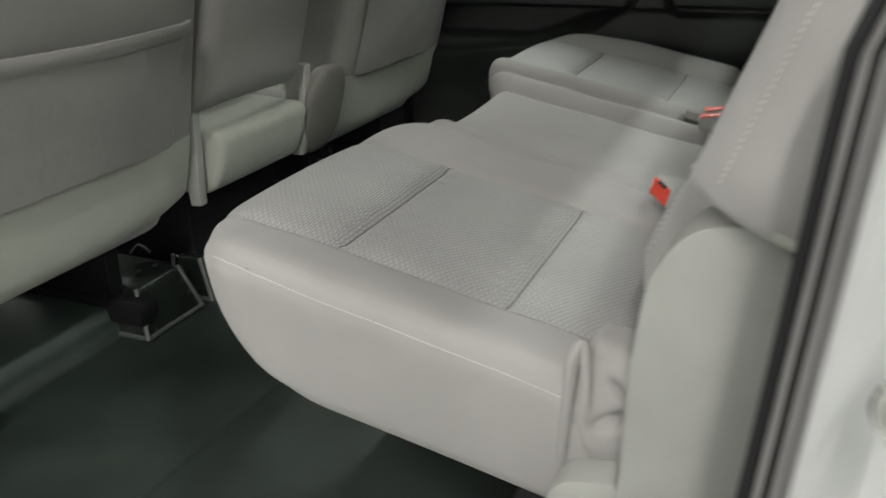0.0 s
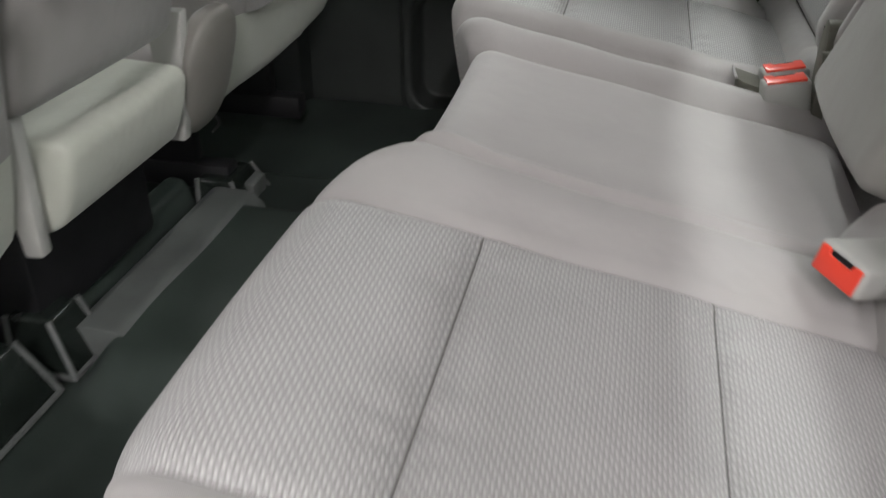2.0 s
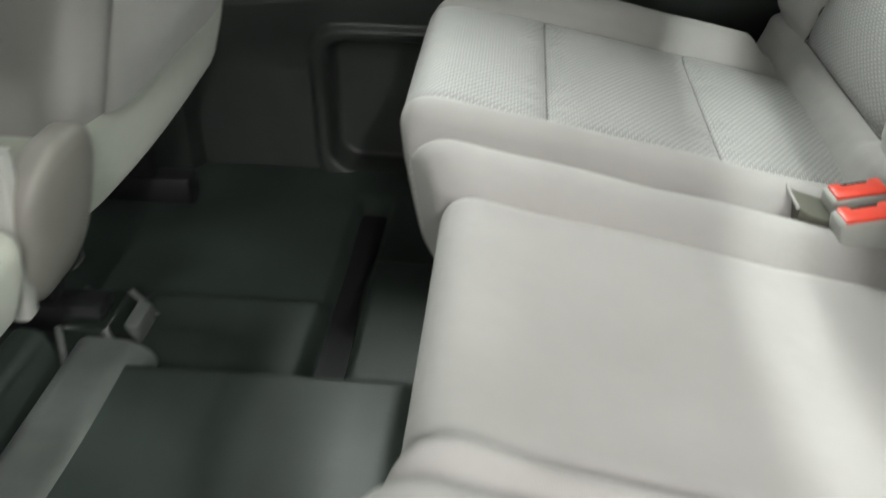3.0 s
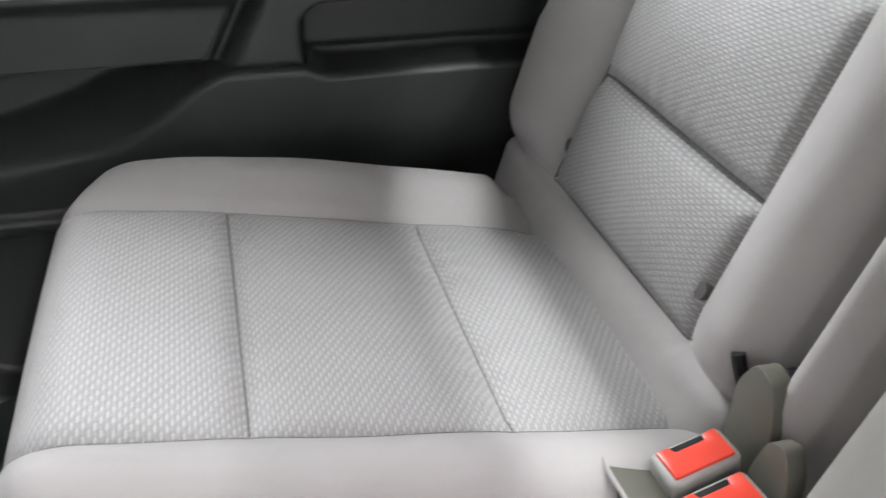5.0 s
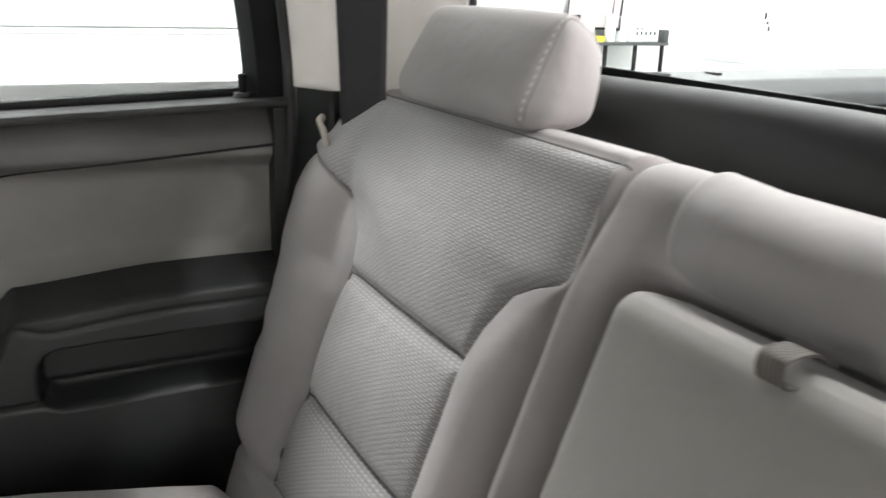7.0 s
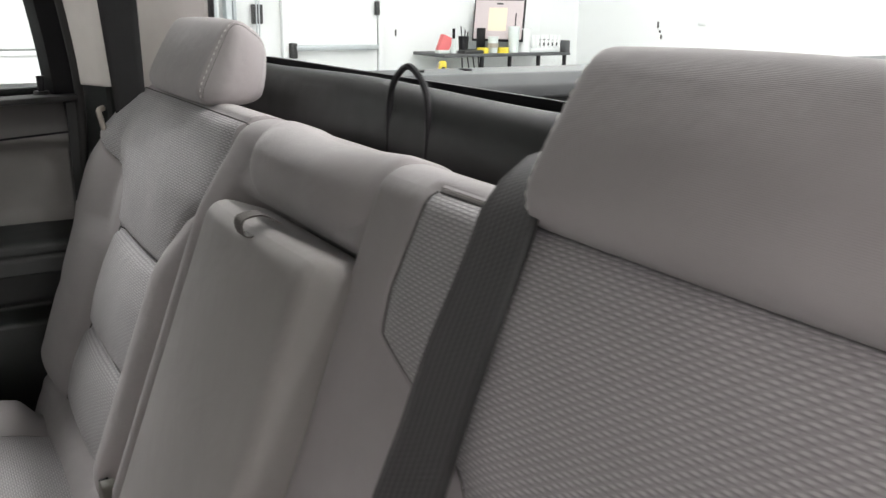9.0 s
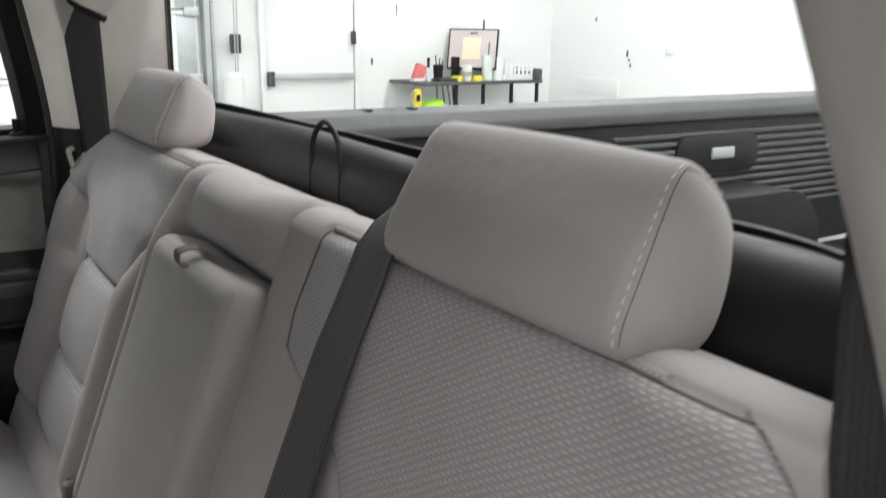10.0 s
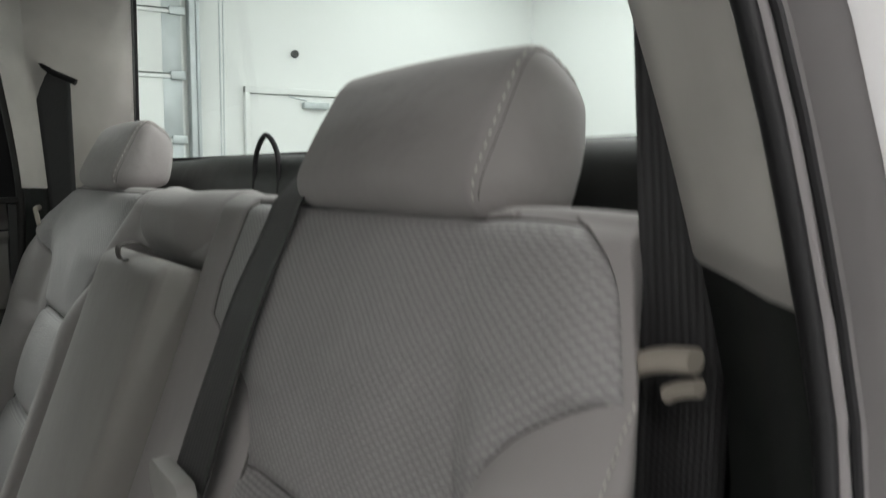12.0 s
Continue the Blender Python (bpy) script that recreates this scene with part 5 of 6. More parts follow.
def front_back(far):
    f = mirror_y if far else (lambda y: y)
    ob = thing("front_seat", (-0.40, f(0.21), 0.10), "grey cloth front seat seen from behind, with map pocket", "car seat", "front seats")

    def sculpt(o, p):
        x, y, z = o.T
        mid = 0.13 if far else 0.20
        k = step01(np.abs(y - mid), 0.20, 0.31)
        bottom = 0.012 * np.cos((y - 0.19) * 7) * (1 - step01(z, 0.2, 0.3))
        bow = 0.018 * k 
        xx = x - bow * step01(x, -0.08, -0.005) + lean(z)
        yy = mid + (y - mid) * (1.0 - 0.13 * step01(z, 0.20, 0.62))
        out = np.stack([xx, yy, z - bottom], 1)
        if far:
            out[:, 1] = mirror_y(out[:, 1])
        return out
    s = flip_if(Soft((-0.16, -0.185 if far else -0.115, 0.190), (0.0, 0.425 if far else 0.512, 0.95), (0.05, 0.03, 0.035), (0.012, 0.012, 0.012), sculpt, ((), (), (0.330,))), far)
    s.build(ob, lambda c, a, sd: np.where((c[:, 2] < 0.330), "band", "back"), {"band": ("lower_band", M_CLOTH_PALE, "pale vinyl lower band"), "back": ("back_cover", M_CLOTH_DIM, "")})

    # map pocket
    def pocket(u, w):
        k = np.sin(np.pi * np.clip((u - 0.01) / 0.40, 0, 1)) ** 0.5
        slack = 0.010 * np.exp(-((u - 0.27) ** 2 / 0.012 + (w - 0.42) ** 2 / 0.006)) + 0.004 * np.sin(16 * u + 22 * w) * k
        x = lean(w) + 0.004 + (0.012 + 0.020 * step01(w, 0.38, 0.52) + slack) * k - 0.030 * step01(np.abs(u - 0.19), 0.20, 0.31)
        return x, (mirror_y(u - 0.06) if far else u), w
    V, F, uv, C = sheet(np.linspace(-0.03, 0.415, 60), np.linspace(0.330, 0.500, 30), pocket)
    finish("pocket", V, F if far else F[:, ::-1], M_CLOTH_DIM, ob, "slack cloth map pocket", uv=uv)
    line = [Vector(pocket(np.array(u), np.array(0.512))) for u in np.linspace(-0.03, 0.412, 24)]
    part("pocket_hem", tube(line, 0.016, 10, 0.45), M_CLOTH_DIM, ob, "thick sewn pocket hem")
    part("cushion", box((-0.85, min(f(-0.06), f(0.45)), 0.17), (-0.36, max(f(-0.06), f(0.45)), 0.30), 0.04, 4), M_CLOTH, ob)
    for yy in (0.03, 0.36):
        part("rail", box((-0.80, f(yy) - 0.02, 0.03), (-0.36, f(yy) + 0.02, 0.075), 0.004), M_BLACK, ob)
        part("riser", box((-0.60, f(yy) - 0.015, 0.07), (-0.42, f(yy) + 0.015, 0.18), 0.004), M_BLACK, ob)
    for yy, zz in ((0.36, 0.155),):
        part("spring", tube(smooth_line([(-0.38, f(yy), zz), (-0.372, f(yy + 0.012), zz + 0.012), (-0.362, f(yy + 0.022), zz), (-0.37, f(yy + 0.034), zz - 0.010)], 5), 0.0022, 6), M_CHAR, ob, "dark steel spring wire")
    return ob


front_back(False)
front_back(True)
# hinge covers beside the passenger seat
hc = thing("hinge_cover", (-0.30, 0.855, 0.20), "rounded grey plastic hinge cover on the front seat", "hinge cover")


def hinge_sculpt(o, p):
    x, y, z = o.T
    return np.stack([x + lean(z) + 0.03, y - 0.03 * (z - 0.27), z], 1)


s = Soft((-0.05, 0.805, 0.196), (0.0, 0.948, 0.378), (0.016, 0.058, 0.070), 0.006, hinge_sculpt)
shell = s.build(hc, lambda c, a, sd: np.where((a == 0) & (sd == 1), "face", "all"), {"all": ("shell", M_TAUPE, ""), "face": ("face", M_TAUPE, "")}, "all")["all"]

# middle front seat: raised pad and the storage box below
jump = thing("middle_front_seat", (-0.33, 0.66, 0.18), "grey cloth folding middle front seat over a pale storage box", "car seat")


def jump_sculpt(o, p):
    x, y, z = o.T
    return np.stack([x + lean(z) + 0.02 * np.sin(np.pi * np.clip((y - 0.47) / 0.31, 0, 1)), y - 0.10 * (z - 0.36) * (y - 0.40), z + 0.012 * np.cos((y - 0.62) * 9)], 1)


s = Soft((-0.12, 0.478, 0.352), (0.0, 0.785, 0.80), (0.05, 0.02, 0.04), 0.012, jump_sculpt)
s.build(jump, lambda c, a, sd: np.full(len(c), "all"), {"all": ("back_pad", M_CLOTH_DIM, "")})


def store_sculpt(o, p):
    x, y, z = o.T
    return np.stack([x - 0.334 + 0.40 * (z - 0.205) + 0.008 * np.sin(np.pi * np.clip((z - 0.19) / 0.12, 0, 1)), y, z - 0.05 * (x + 0.05) * step01(z, 0.27, 0.325)], 1)


s = Soft((-0.22, 0.520, 0.205), (0.0, 0.797, 0.325), (0.030, 0.012, 0.022), 0.007, store_sculpt)
s.build(jump, lambda c, a, sd: np.full(len(c), "all"), {"all": ("storage_box", M_CLOTH_PALE, "pale vinyl covered box")})
part("side_support", prism([(-0.355, 0.195), (-0.332, 0.196), (-0.325, 0.37), (-0.37, 0.37)], "y", 0.492, 0.512, 0.004), M_GREY, jump)
part("side_support", prism([(-0.345, 0.205), (-0.318, 0.206), (-0.295, 0.39), (-0.35, 0.39)], "y", 0.802, 0.822, 0.004), M_GREY, jump)
part("base", box((-0.75, 0.54, 0.05), (-0.40, 0.82, 0.20), 0.01), M_BLACK, jump)
# black panel added to stop light from the front and keep this gap dark
part("backing", box((-0.58, 0.50, 0.19), (-0.54, 0.83, 0.46), 0.006), M_BLACK, jump, "dark panel behind the storage box")


# moulded rubber covers over the seat mounts
def mount(x, y, dx, dy, h):
    ob = thing("seat_mount_cover", (x, y, 0.0), "black moulded rubber cover with scuffed shiny edges", "mount cover", "mount covers")
    bm = bmesh.new()
    lo = [bm.verts.new((x + a * dx, y + b * dy, 0.0)) for a, b in ((-1, -1), (1, -1), (1, 1), (-1, 1))]
    hi = [bm.verts.new((x + a * dx * 0.72 - 0.015, y + b * dy * 0.74, h)) for a, b in ((-1, -1), (1, -1), (1, 1), (-1, 1))]
    bm.faces.new(lo[::-1])
    bm.faces.new(hi)
    for i in range(4):
        j = (i + 1) % 4
        bm.faces.new((lo[i], lo[j], hi[j], hi[i]))
    bmesh.ops.bevel(bm, geom=bm.edges[:], offset=0.006, segments=3, affect="EDGES", profile=0.5)
    part("cover", bm, M_RUBBER, ob)
    for i in range(4):
        j = (i + 1) % 4
        a = [(-1, -1), (1, -1), (1, 1), (-1, 1)]
        p, q = a[i], a[j]
        part("rim", tube([(x + p[0] * dx, y + p[1] * dy, 0.006), (x + q[0] * dx, y + q[1] * dy, 0.006)], 0.0042, 6), M_SCUFF, ob, "scuffed rubber rim")
        part("rim", tube([(x + p[0] * dx, y + p[1] * dy, 0.004), (x + p[0] * dx * 0.72 - 0.015, y + p[1] * dy * 0.74, h)], 0.0042, 6), M_SCUFF, ob, "scuffed rubber rim")
    part("bolt", rod((x - 0.02, y, h - 0.004), (x - 0.02, y, h + 0.005), 0.007, 6), M_BLACK, ob, "dark bolt head")
    return ob


# moulded duct and its cover beside the floor hump
M_DUCT = plastic("scuffed_duct_plastic", (0.085, 0.092, 0.088), 0.36, 350, 0.4, 0.3, spots=14)
duct = thing("floor_duct", (-0.38, 0.74, 0.0), "scuffed dark grey plastic air duct lying on the floor", "air duct")
part("cover", prism(round_poly([(-0.388, -0.004), (-0.384, 0.044), (-0.370, 0.052), (-0.312, 0.050), (-0.286, 0.030), (-0.286, -0.004)], 0.012), "y", 0.560, 0.965, 0.006, 3), M_DUCT, duct, "pale scuffed flat cover")
part("channel", prism(round_poly([(-0.470, -0.004), (-0.466, 0.054), (-0.452, 0.063), (-0.424, 0.061), (-0.404, -0.004)], 0.012), "y", 0.585, 0.960, 0.006, 3), M_FLOOR, duct, "dark raised channel")
part("foot", prism([(-0.345, 0.0), (-0.322, 0.0), (-0.322, 0.040), (-0.345, 0.044)], "y", 1.000, 1.055, 0.005), M_DUCT, duct)

mount(-0.408, 0.420, 0.050, 0.072, 0.086)
mount(-0.395, 0.555, 0.042, 0.040, 0.080)
mount(-0.362, 1.01, 0.042, 0.055, 0.060)

# ---- pickup bed behind the rear window ----
bed = thing("pickup_bed", (2.0, YM, 0.2), "dark plastic-lined pickup bed behind the cab", "pickup bed", "", "structure")
B0, B1, BZ = 0.97, 3.34, 0.31
part("bed_floor", box((B0, -0.10, BZ - 0.05), (B1, 1.47, BZ), 0.004), M_BED, bed)
for far in (True, False):
    f = (lambda y: y) if far else mirror_y
    a, b = sorted((f(1.500), f(1.545)))
    part("side_wall", box((B0, a, BZ), (B1, b, 0.770), 0.004), M_BED, bed, "ribbed liner side")
    rail = part("rail_cap", prism([(f(1.478), 0.748), (f(1.478), 0.776), (f(1.496), 0.803), (f(1.595), 0.809), (f(1.625), 0.790), (f(1.625), 0.745), (f(1.54), 0.745)], "x", B0 - 0.02, B1, 0.005, 3), M_RAIL, bed, "grey plastic rail cap")
    for hx in (1.30, 1.42):
        part("stake_cover", box((hx - 0.008, min(f(1.54), f(1.57)), 0.800), (hx + 0.008, max(f(1.54), f(1.57)), 0.8105), 0.002), M_BLACK, rail)
    # ribs of the liner
    for k in range(11):
        z = 0.705 - 0.024 * k
        for x0, x1 in ((1.45, 1.86), (2.02, 3.26)):
            y0, y1 = sorted((f(1.503), f(1.488)))
            part("rib", box((x0, y0, z - 0.006), (x1, y1, z + 0.006), 0.003, 1), M_RIB, bed)
    cup = part("tie_down", prism(round_poly([(2.26, 0.585), (2.62, 0.585), (2.62, 0.705), (2.26, 0.705)], 0.05), "y", min(f(1.478), f(1.505)), max(f(1.478), f(1.505)), 0.006), M_BED, bed)
    part("tie_ring", box((2.40, min(f(1.470), f(1.480)), 0.630), (2.50, max(f(1.470), f(1.480)), 0.665), 0.006), M_STEELP, cup, "pale metal tie ring")
    part("wheel_arch", prism(round_poly([(1.92, BZ), (1.95, 0.47), (2.05, 0.555), (2.60, 0.555), (2.70, 0.47), (2.73, BZ)], 0.06), "y", min(f(1.30), f(1.50)), max(f(1.30), f(1.50)), 0.02, 3), M_BED, bed)
    part("outer_side", box((B0, min(f(1.60), f(1.63)), -0.15), (B1, max(f(1.60), f(1.63)), 0.748), 0.01), M_WHITE, bed, "white painted outer side")
part("front_panel", box((B0 - 0.01, -0.10, BZ), (B0 + 0.03, 1.47, 0.72), 0.006), M_BED, bed)
part("tailgate", box((B1, -0.12, BZ), (B1 + 0.06, 1.49, 0.80), 0.01), M_WHITE, bed)

# ---- workshop wall: doors, table and small things ----
WY = WALL_Y
rd = thing("roll_up_door", (1.0, WY, GROUND), "white sectional roll-up door with galvanised hinges", "garage door", "", "structure")
for k in range(7):
    z0 = GROUND + 0.035 + k * 0.545
    part("panel", box((-1.8, WY - 0.06, z0), (2.62, WY - 0.015, z0 + 0.535), 0.008), M_DOORP, rd)
    part("stiffener", box((-1.8, WY - 0.085, z0 + 0.500), (2.60, WY - 0.055, z0 + 0.530), 0.004), M_DOORP, rd)
    part("end_plate", box((2.44, WY - 0.064, z0), (2.60, WY - 0.058, z0 + 0.535), 0.002), M_STEELP, rd)
    part("hinge", box((2.50, WY - 0.10, z0 + 0.49), (2.63, WY - 0.062, z0 + 0.56), 0.006), M_STEELP, rd)
part("track", box((2.66, WY - 0.12, GROUND), (2.71, WY - 0.02, CEIL - 0.05), 0.004), M_STEELP, rd)
part("track", box((2.735, WY - 0.06, GROUND), (2.765, WY - 0.01, CEIL - 0.05), 0.004), M_STEELP, rd)
for dx in (0.0, 0.07):
    part("hoist_chain", tube([(2.93 + dx * 0.6, WY - 0.10, CEIL - 0.05), (2.92 + dx * 0.3, WY - 0.10, 0.50)], 0.006, 6), M_STEELP, rd, "hanging hoist chain")
part("chain_keeper", box((2.90, WY - 0.10, 0.78), (2.98, WY - 0.02, 0.94), 0.008), M_CHAR, rd)
post = thing("bollard", (2.83, WY - 0.30, GROUND), "white padded post beside the roll-up door", "bollard")
part("sleeve", rod((2.83, WY - 0.30, GROUND), (2.83, WY - 0.30, 0.60), 0.085, 24), M_DOORP, post)
part("cap", rod((2.83, WY - 0.30, 0.60), (2.83, WY - 0.30, 0.63), 0.085, 24, 0.05), M_DOORP, post)

md = thing("door_2", (3.67, WY, GROUND), "white steel exit door with push bar and closer", "door", "", "structure")
part("leaf", box((3.22, WY - 0.035, GROUND + 0.01), (4.09, WY - 0.004, 1.545), 0.004), M_DOORP, md)
for lo, hi in (((3.165, WY - 0.06, GROUND), (3.215, WY - 0.003, 1.61)), ((4.095, WY - 0.06, GROUND), (4.150, WY - 0.003, 1.61)), ((3.165, WY - 0.062, 1.552), (4.150, WY - 0.003, 1.612))):
    part("frame", box(lo, hi, 0.006), M_DOORP, md)
part("door_closer", box((3.72, WY - 0.10, 1.43), (3.98, WY - 0.038, 1.49), 0.008), M_STEELP, md)
part("closer_arm", tube([(3.75, WY - 0.09, 1.50), (3.55, WY - 0.14, 1.53), (3.60, WY - 0.06, 1.56)], 0.008, 6), M_STEELP, md)
bar = part("push_bar", box((3.24, WY - 0.11, 0.555), (4.07, WY - 0.06, 0.60), 0.008), M_STEELP, md)
part("bar_end", box((3.225, WY - 0.11, 0.49), (3.275, WY - 0.036, 0.62), 0.006), M_CHAR, bar)
part("lock", box((4.06, WY - 0.075, 0.86), (4.10, WY - 0.036, 0.98), 0.006), M_CHAR, md)
part("weather_edge", box((4.090, WY - 0.034, GROUND + 0.01), (4.094, WY - 0.010, 1.55), 0), M_CHAR, md)

# small marks and fittings on the walls
def mark(x, y, z, sx, sy, sz, mat=M_CHAR, name="wall_mark", label="small dark scuff on the white wall"):
    ob = part(name, box((x - sx, y - sy, z - sz), (x + sx, y + sy, z + sz), 0.002), mat, None)
    return tagged(ob, label, "wall mark", "wall marks")


ob = part("wall_plug", rod((3.67, WY - 0.001, 1.935), (3.67, WY - 0.03, 1.935), 0.035, 16), M_CHAR, None)
tagged(ob, "round dark plug in the white wall above the door", "wall plug")
for x, z, a, b in ((4.30, 0.70, 0.008, 0.030), (4.57, 1.18, 0.004, 0.05), (5.60, 1.06, 0.010, 0.05)):
    mark(x, WY, z, a, 0.006, b)
for y, z, a, b in ((6.577, 1.602, 0.022, 0.014), (6.50, 1.13, 0.008, 0.02), (6.03, 0.80, 0.010, 0.03), (6.00, 0.74, 0.010, 0.012), (5.98, 0.69, 0.008, 0.02)):
    mark(WALL_X, y, z, 0.006, a, b)
mark(WALL_X, 5.48, 0.90, 0.02, 0.045, 0.09, M_DOORP, "wall_dispenser", "white dispenser on the white wall")
mark(WALL_X, 6.42, 0.46, 0.012, 0.30, 0.09, M_DOORP, "wall_tray", "white tray fixed to the white wall")

# work table with a monitor
TZ = 0.53
tb = thing("work_table", (5.2, WY - 0.35, GROUND), "dark grey folding work table along the wall", "table")
part("tabletop", box((4.47, WY - 0.60, TZ - 0.03), (5.92, WY - 0.03, TZ), 0.006), M_RAIL, tb)
part("end_board", box((5.85, WY - 0.60, TZ), (5.91, WY - 0.03, TZ + 0.11), 0.006), M_RAIL, tb)
for x in (4.90, 5.22, 5.56, 5.88):
    part("leg", box((x - 0.014, WY - 0.57, GROUND), (x + 0.014, WY - 0.54, TZ - 0.03), 0.003), M_BLACK, tb)
for x in (4.90, 5.22, 5.56):
    part("brace", rod((x, WY - 0.555, TZ - 0.06), (x + 0.28, WY - 0.20, TZ - 0.40), 0.009, 8), M_BLACK, tb)
for k in range(5):
    x = 4.72 + 0.06 * k
    part("cable", tube(smooth_line([(x, WY - 0.5, TZ - 0.03), (x + 0.03 * math.sin(k), WY - 0.52, TZ - 0.3), (x - 0.04, WY - 0.50, TZ - 0.55), (x + 0.08, WY - 0.45, GROUND + 0.02)], 5), 0.006, 6), M_BLACK, tb, "black hanging cable")

mon = thing("monitor", (5.20, WY - 0.28, TZ), "tilted computer monitor with a pale page on screen", "monitor")
tilt = Matrix.Translation((5.26, WY - 0.30, TZ + 0.29)) @ pose(0, 0, 0, -15, 0, -48)


def tilted(bm):
    bmesh.ops.transform(bm, matrix=tilt, verts=bm.verts)
    return bm


part("bezel", tilted(box((-0.25, 0.0, -0.195), (0.25, 0.035, 0.205), 0.006)), M_BLACK, mon)
scr = part("screen", tilted(box((-0.235, -0.004, -0.178), (0.235, -0.001, 0.190), 0)), M_SCREEN, mon, "lit pinkish screen")
part("page", tilted(box((-0.10, -0.007, -0.10), (0.08, -0.005, 0.12), 0)), glowing("page", (0.60, 0.50, 0.38), 0.35), scr, "tan page on the screen")
part("page_line", tilted(box((-0.03, -0.008, 0.15), (0.04, -0.006, 0.165), 0)), M_CHAR, scr)
part("stand", box((5.06, WY - 0.26, TZ), (5.14, WY - 0.22, TZ + 0.22), 0.006), M_BLACK, mon)
part("foot", box((4.96, WY - 0.36, TZ), (5.24, WY - 0.16, TZ + 0.02), 0.006), M_BLACK, mon)


def jar(name, x, y, r, h, mat, label, category):
    ob = thing(name, (x, y, TZ), label, category)
    part("body", rod((x, y, TZ + 0.001), (x, y, TZ + h), r * 0.85, 16, r), mat, ob)
    return ob


M_YEL = plastic("yellow_plastic", (0.75, 0.60, 0.05), 0.4)
M_LIME = plastic("lime_plastic", (0.35, 0.70, 0.05), 0.4)
M_PINK = plastic("red_card", (0.70, 0.16, 0.16), 0.5)
M_CUP = plastic("pale_cup", (0.66, 0.72, 0.70), 0.35)
M_BLUE = plastic("blue_plastic", (0.08, 0.14, 0.35), 0.4)
c = jar("plastic_cup", 5.30, WY - 0.50, 0.055, 0.24, M_CUP, "tall pale plastic cup on the table", "cup")
part("straw", rod((5.30, WY - 0.5, TZ + 0.1), (5.32, WY - 0.5, TZ + 0.36), 0.006, 6), M_BLACK, c)
c = jar("glass_jar", 5.05, WY - 0.52, 0.05, 0.15, M_CUP, "clear jar with pale contents on the table", "jar")
part("band", rod((5.05, WY - 0.52, TZ + 0.05), (5.05, WY - 0.52, TZ + 0.09), 0.052, 16), M_BEIGE, c)
for x in (4.93, 5.16):
    ob = thing("tape_roll", (x, WY - 0.53, TZ), "yellow tape roll lying on the table", "tape roll", "tape rolls")
    part("roll", rod((x, WY - 0.53, TZ), (x, WY - 0.53, TZ + 0.05), 0.055, 20), M_YEL, ob)
c = jar("pen_holder", 4.80, WY - 0.40, 0.05, 0.15, M_BLACK, "black pen holder with pens on the table", "pen holder")
for k, (dx, dz) in enumerate(((-0.02, 0.24), (0.01, 0.21), (0.03, 0.19))):
    part("pen", rod((4.80 + dx * 0.5, WY - 0.40, TZ + 0.05), (4.80 + dx * 1.6, WY - 0.40, TZ + dz), 0.006, 6), M_BLACK, c)
ob = thing("spray_bottle", (4.66, WY - 0.45, TZ), "clear spray bottle with a black top", "bottle")
part("body", rod((4.66, WY - 0.45, TZ), (4.66, WY - 0.45, TZ + 0.13), 0.025, 12), M_CUP, ob)
part("top", rod((4.66, WY - 0.45, TZ + 0.13), (4.66, WY - 0.45, TZ + 0.22), 0.014, 10), M_BLACK, ob)
ob = thing("red_package", (4.55, WY - 0.42, TZ), "red and white package leaning on the table", "package")
bm = box((-0.055, -0.03, 0), (0.055, 0.03, 0.15), 0.006)
bmesh.ops.transform(bm, matrix=Matrix.Translation((4.55, WY - 0.42, TZ + 0.012)) @ pose(0, 0, 0, 0, 22, 0), verts=bm.verts)
part("body", bm, M_PINK, ob)
part("base", box((4.50, WY - 0.46, TZ), (4.62, WY - 0.38, TZ + 0.03), 0.004), M_CUP, ob)
ob = thing("keyboard", (4.78, WY - 0.52, TZ), "dark keyboard lying on the table", "keyboard")
part("body", box((4.70, WY - 0.58, TZ), (4.96, WY - 0.46, TZ + 0.03), 0.006), M_CHAR, ob)
ob = thing("storage_basket", (5.80, WY - 0.35, TZ), "white plastic basket with square holes", "basket")
part("body", box((5.48, WY - 0.55, TZ), (5.83, WY - 0.20, TZ + 0.04), 0.006), M_DOORP, ob)
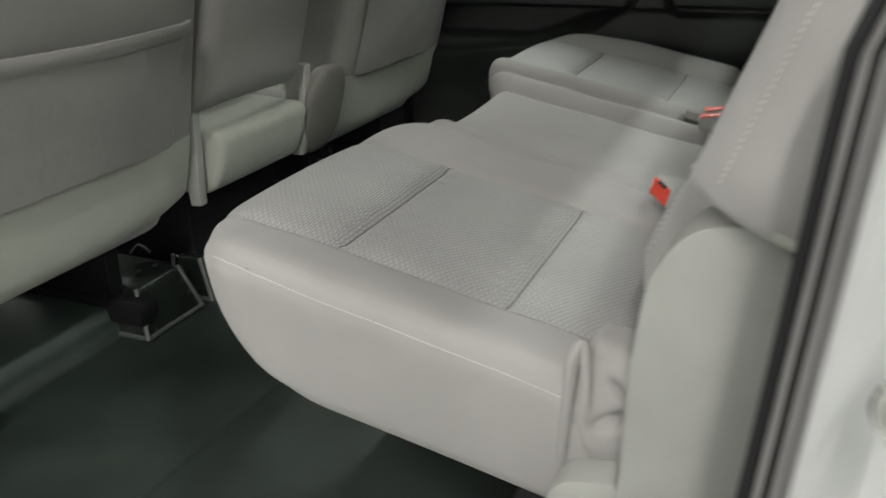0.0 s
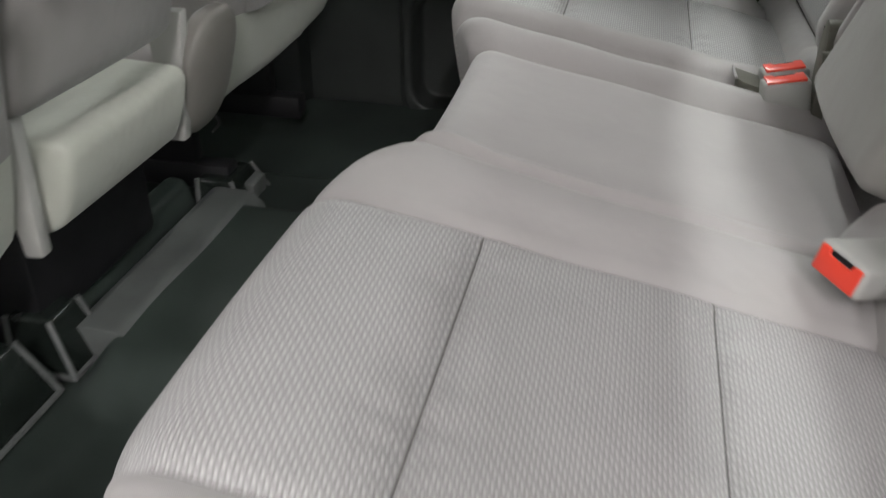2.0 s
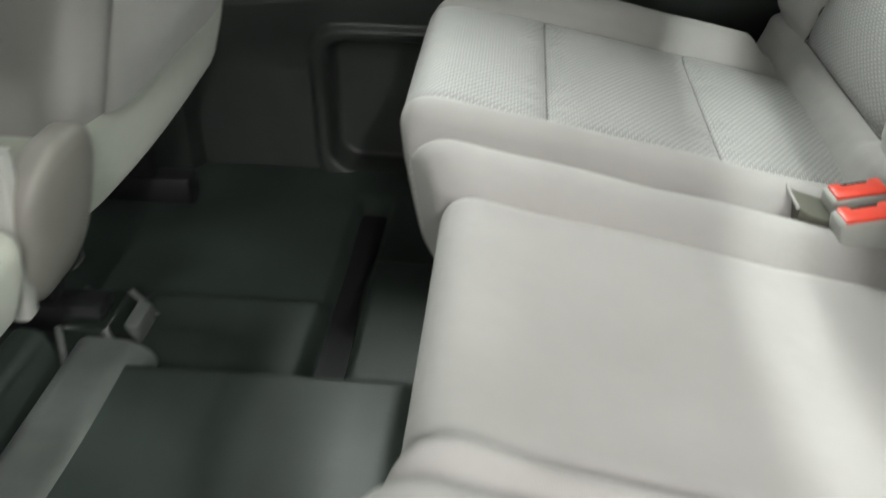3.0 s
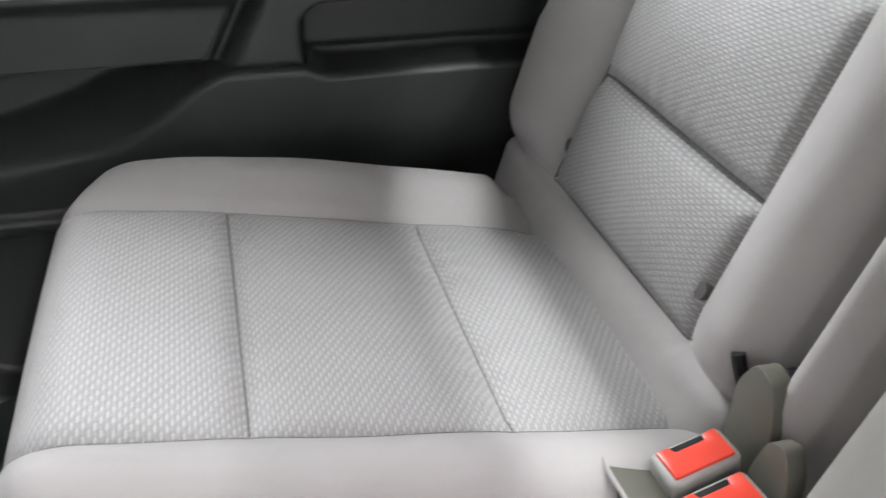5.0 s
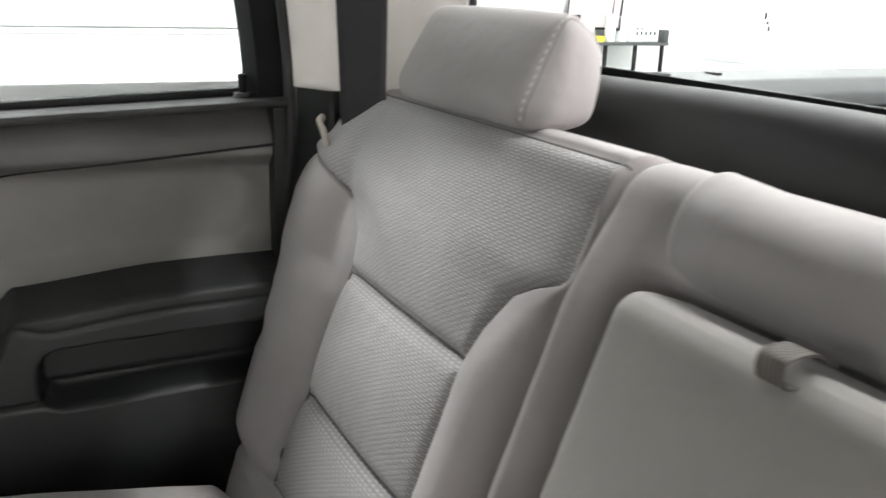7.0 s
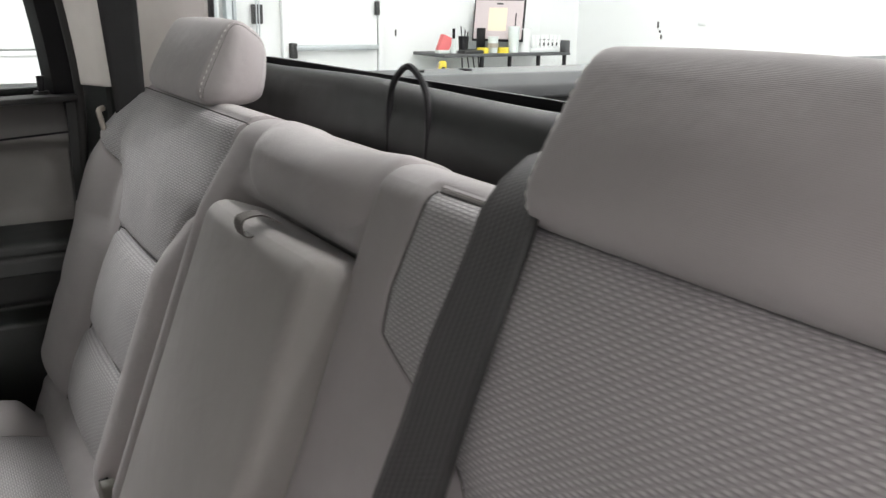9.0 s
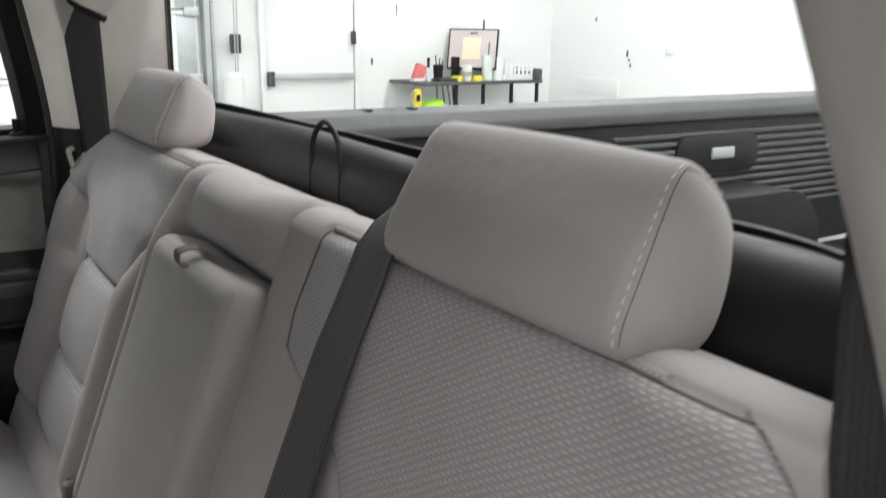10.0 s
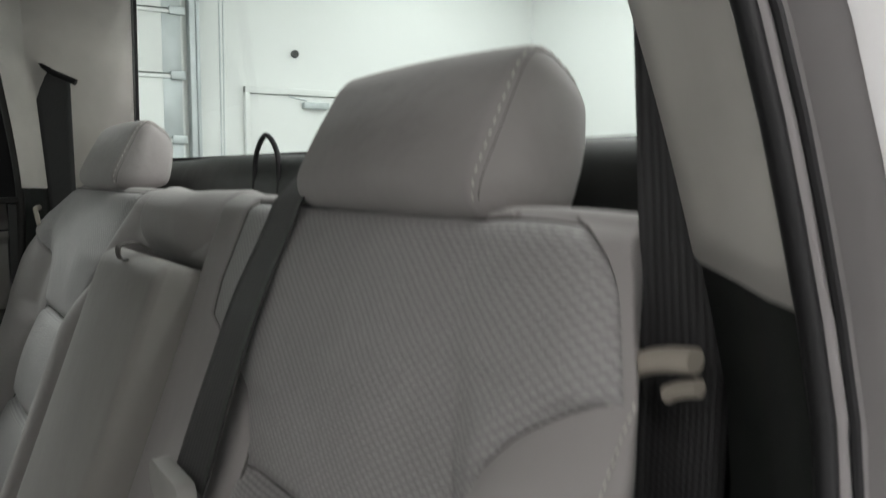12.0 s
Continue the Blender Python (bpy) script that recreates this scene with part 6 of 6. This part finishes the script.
for k in range(7):
    part("slat", box((5.48 + 0.052 * k, WY - 0.555, TZ + 0.04), (5.508 + 0.052 * k, WY - 0.545, TZ + 0.16), 0.002), M_DOORP, ob)
for z in (0.04, 0.09, 0.14):
    part("slat", box((5.48, WY - 0.548, TZ + z), (5.83, WY - 0.540, TZ + z + 0.02), 0.002), M_DOORP, ob)
part("back", box((5.48, WY - 0.22, TZ), (5.83, WY - 0.20, TZ + 0.17), 0.004), M_STEELP, ob)
ob = thing("paper_box", (5.62, WY - 0.20, TZ), "white box standing behind the basket", "box")
part("body", box((5.40, WY - 0.26, TZ), (5.80, WY - 0.08, TZ + 0.38), 0.01), M_DOORP, ob)
ob = thing("paper_stack", (5.46, WY - 0.45, TZ), "stack of white paper towels on the table", "paper stack")
part("body", rod((5.46, WY - 0.45, TZ), (5.46, WY - 0.45, TZ + 0.22), 0.07, 18), M_DOORP, ob)

# under the table
ob = thing("yellow_tool", (4.46, WY - 0.55, 0.30), "yellow and black hand tool hanging under the table", "tool")
part("body", box((4.43, WY - 0.60, 0.24), (4.51, WY - 0.54, 0.475), 0.03, 3), M_YEL, ob)
part("grip", box((4.44, WY - 0.61, 0.36), (4.475, WY - 0.60, 0.42), 0.004), M_BLACK, ob)
part("hook", tube([(4.46, WY - 0.57, 0.46), (4.42, WY - 0.57, 0.44), (4.40, WY - 0.57, 0.34), (4.45, WY - 0.57, 0.28)], 0.011, 6), M_BEIGE, ob)
shelf = thing("low_crate", (4.5, WY - 0.4, GROUND), "blue crate under the table", "crate")
part("body", box((4.32, WY - 0.62, GROUND), (4.52, WY - 0.36, 0.295), 0.02), M_BLUE, shelf)
bag = thing("lime_bag", (4.72, WY - 0.4, GROUND), "lime green bag on a stool under the table", "bag")
s = Soft((4.54, WY - 0.62, 0.09), (4.80, WY - 0.36, 0.36), (0.09, 0.09, 0.09), 0.03, lambda o, p: o + 0.012 * np.sin(o[:, ::-1] * 23))
s.build(bag, lambda c, a, sd: np.full(len(c), "all"), {"all": ("sack", M_LIME, "")})
part("stool", box((4.57, WY - 0.60, GROUND), (4.78, WY - 0.38, 0.10), 0.01), M_CHAR, bag)
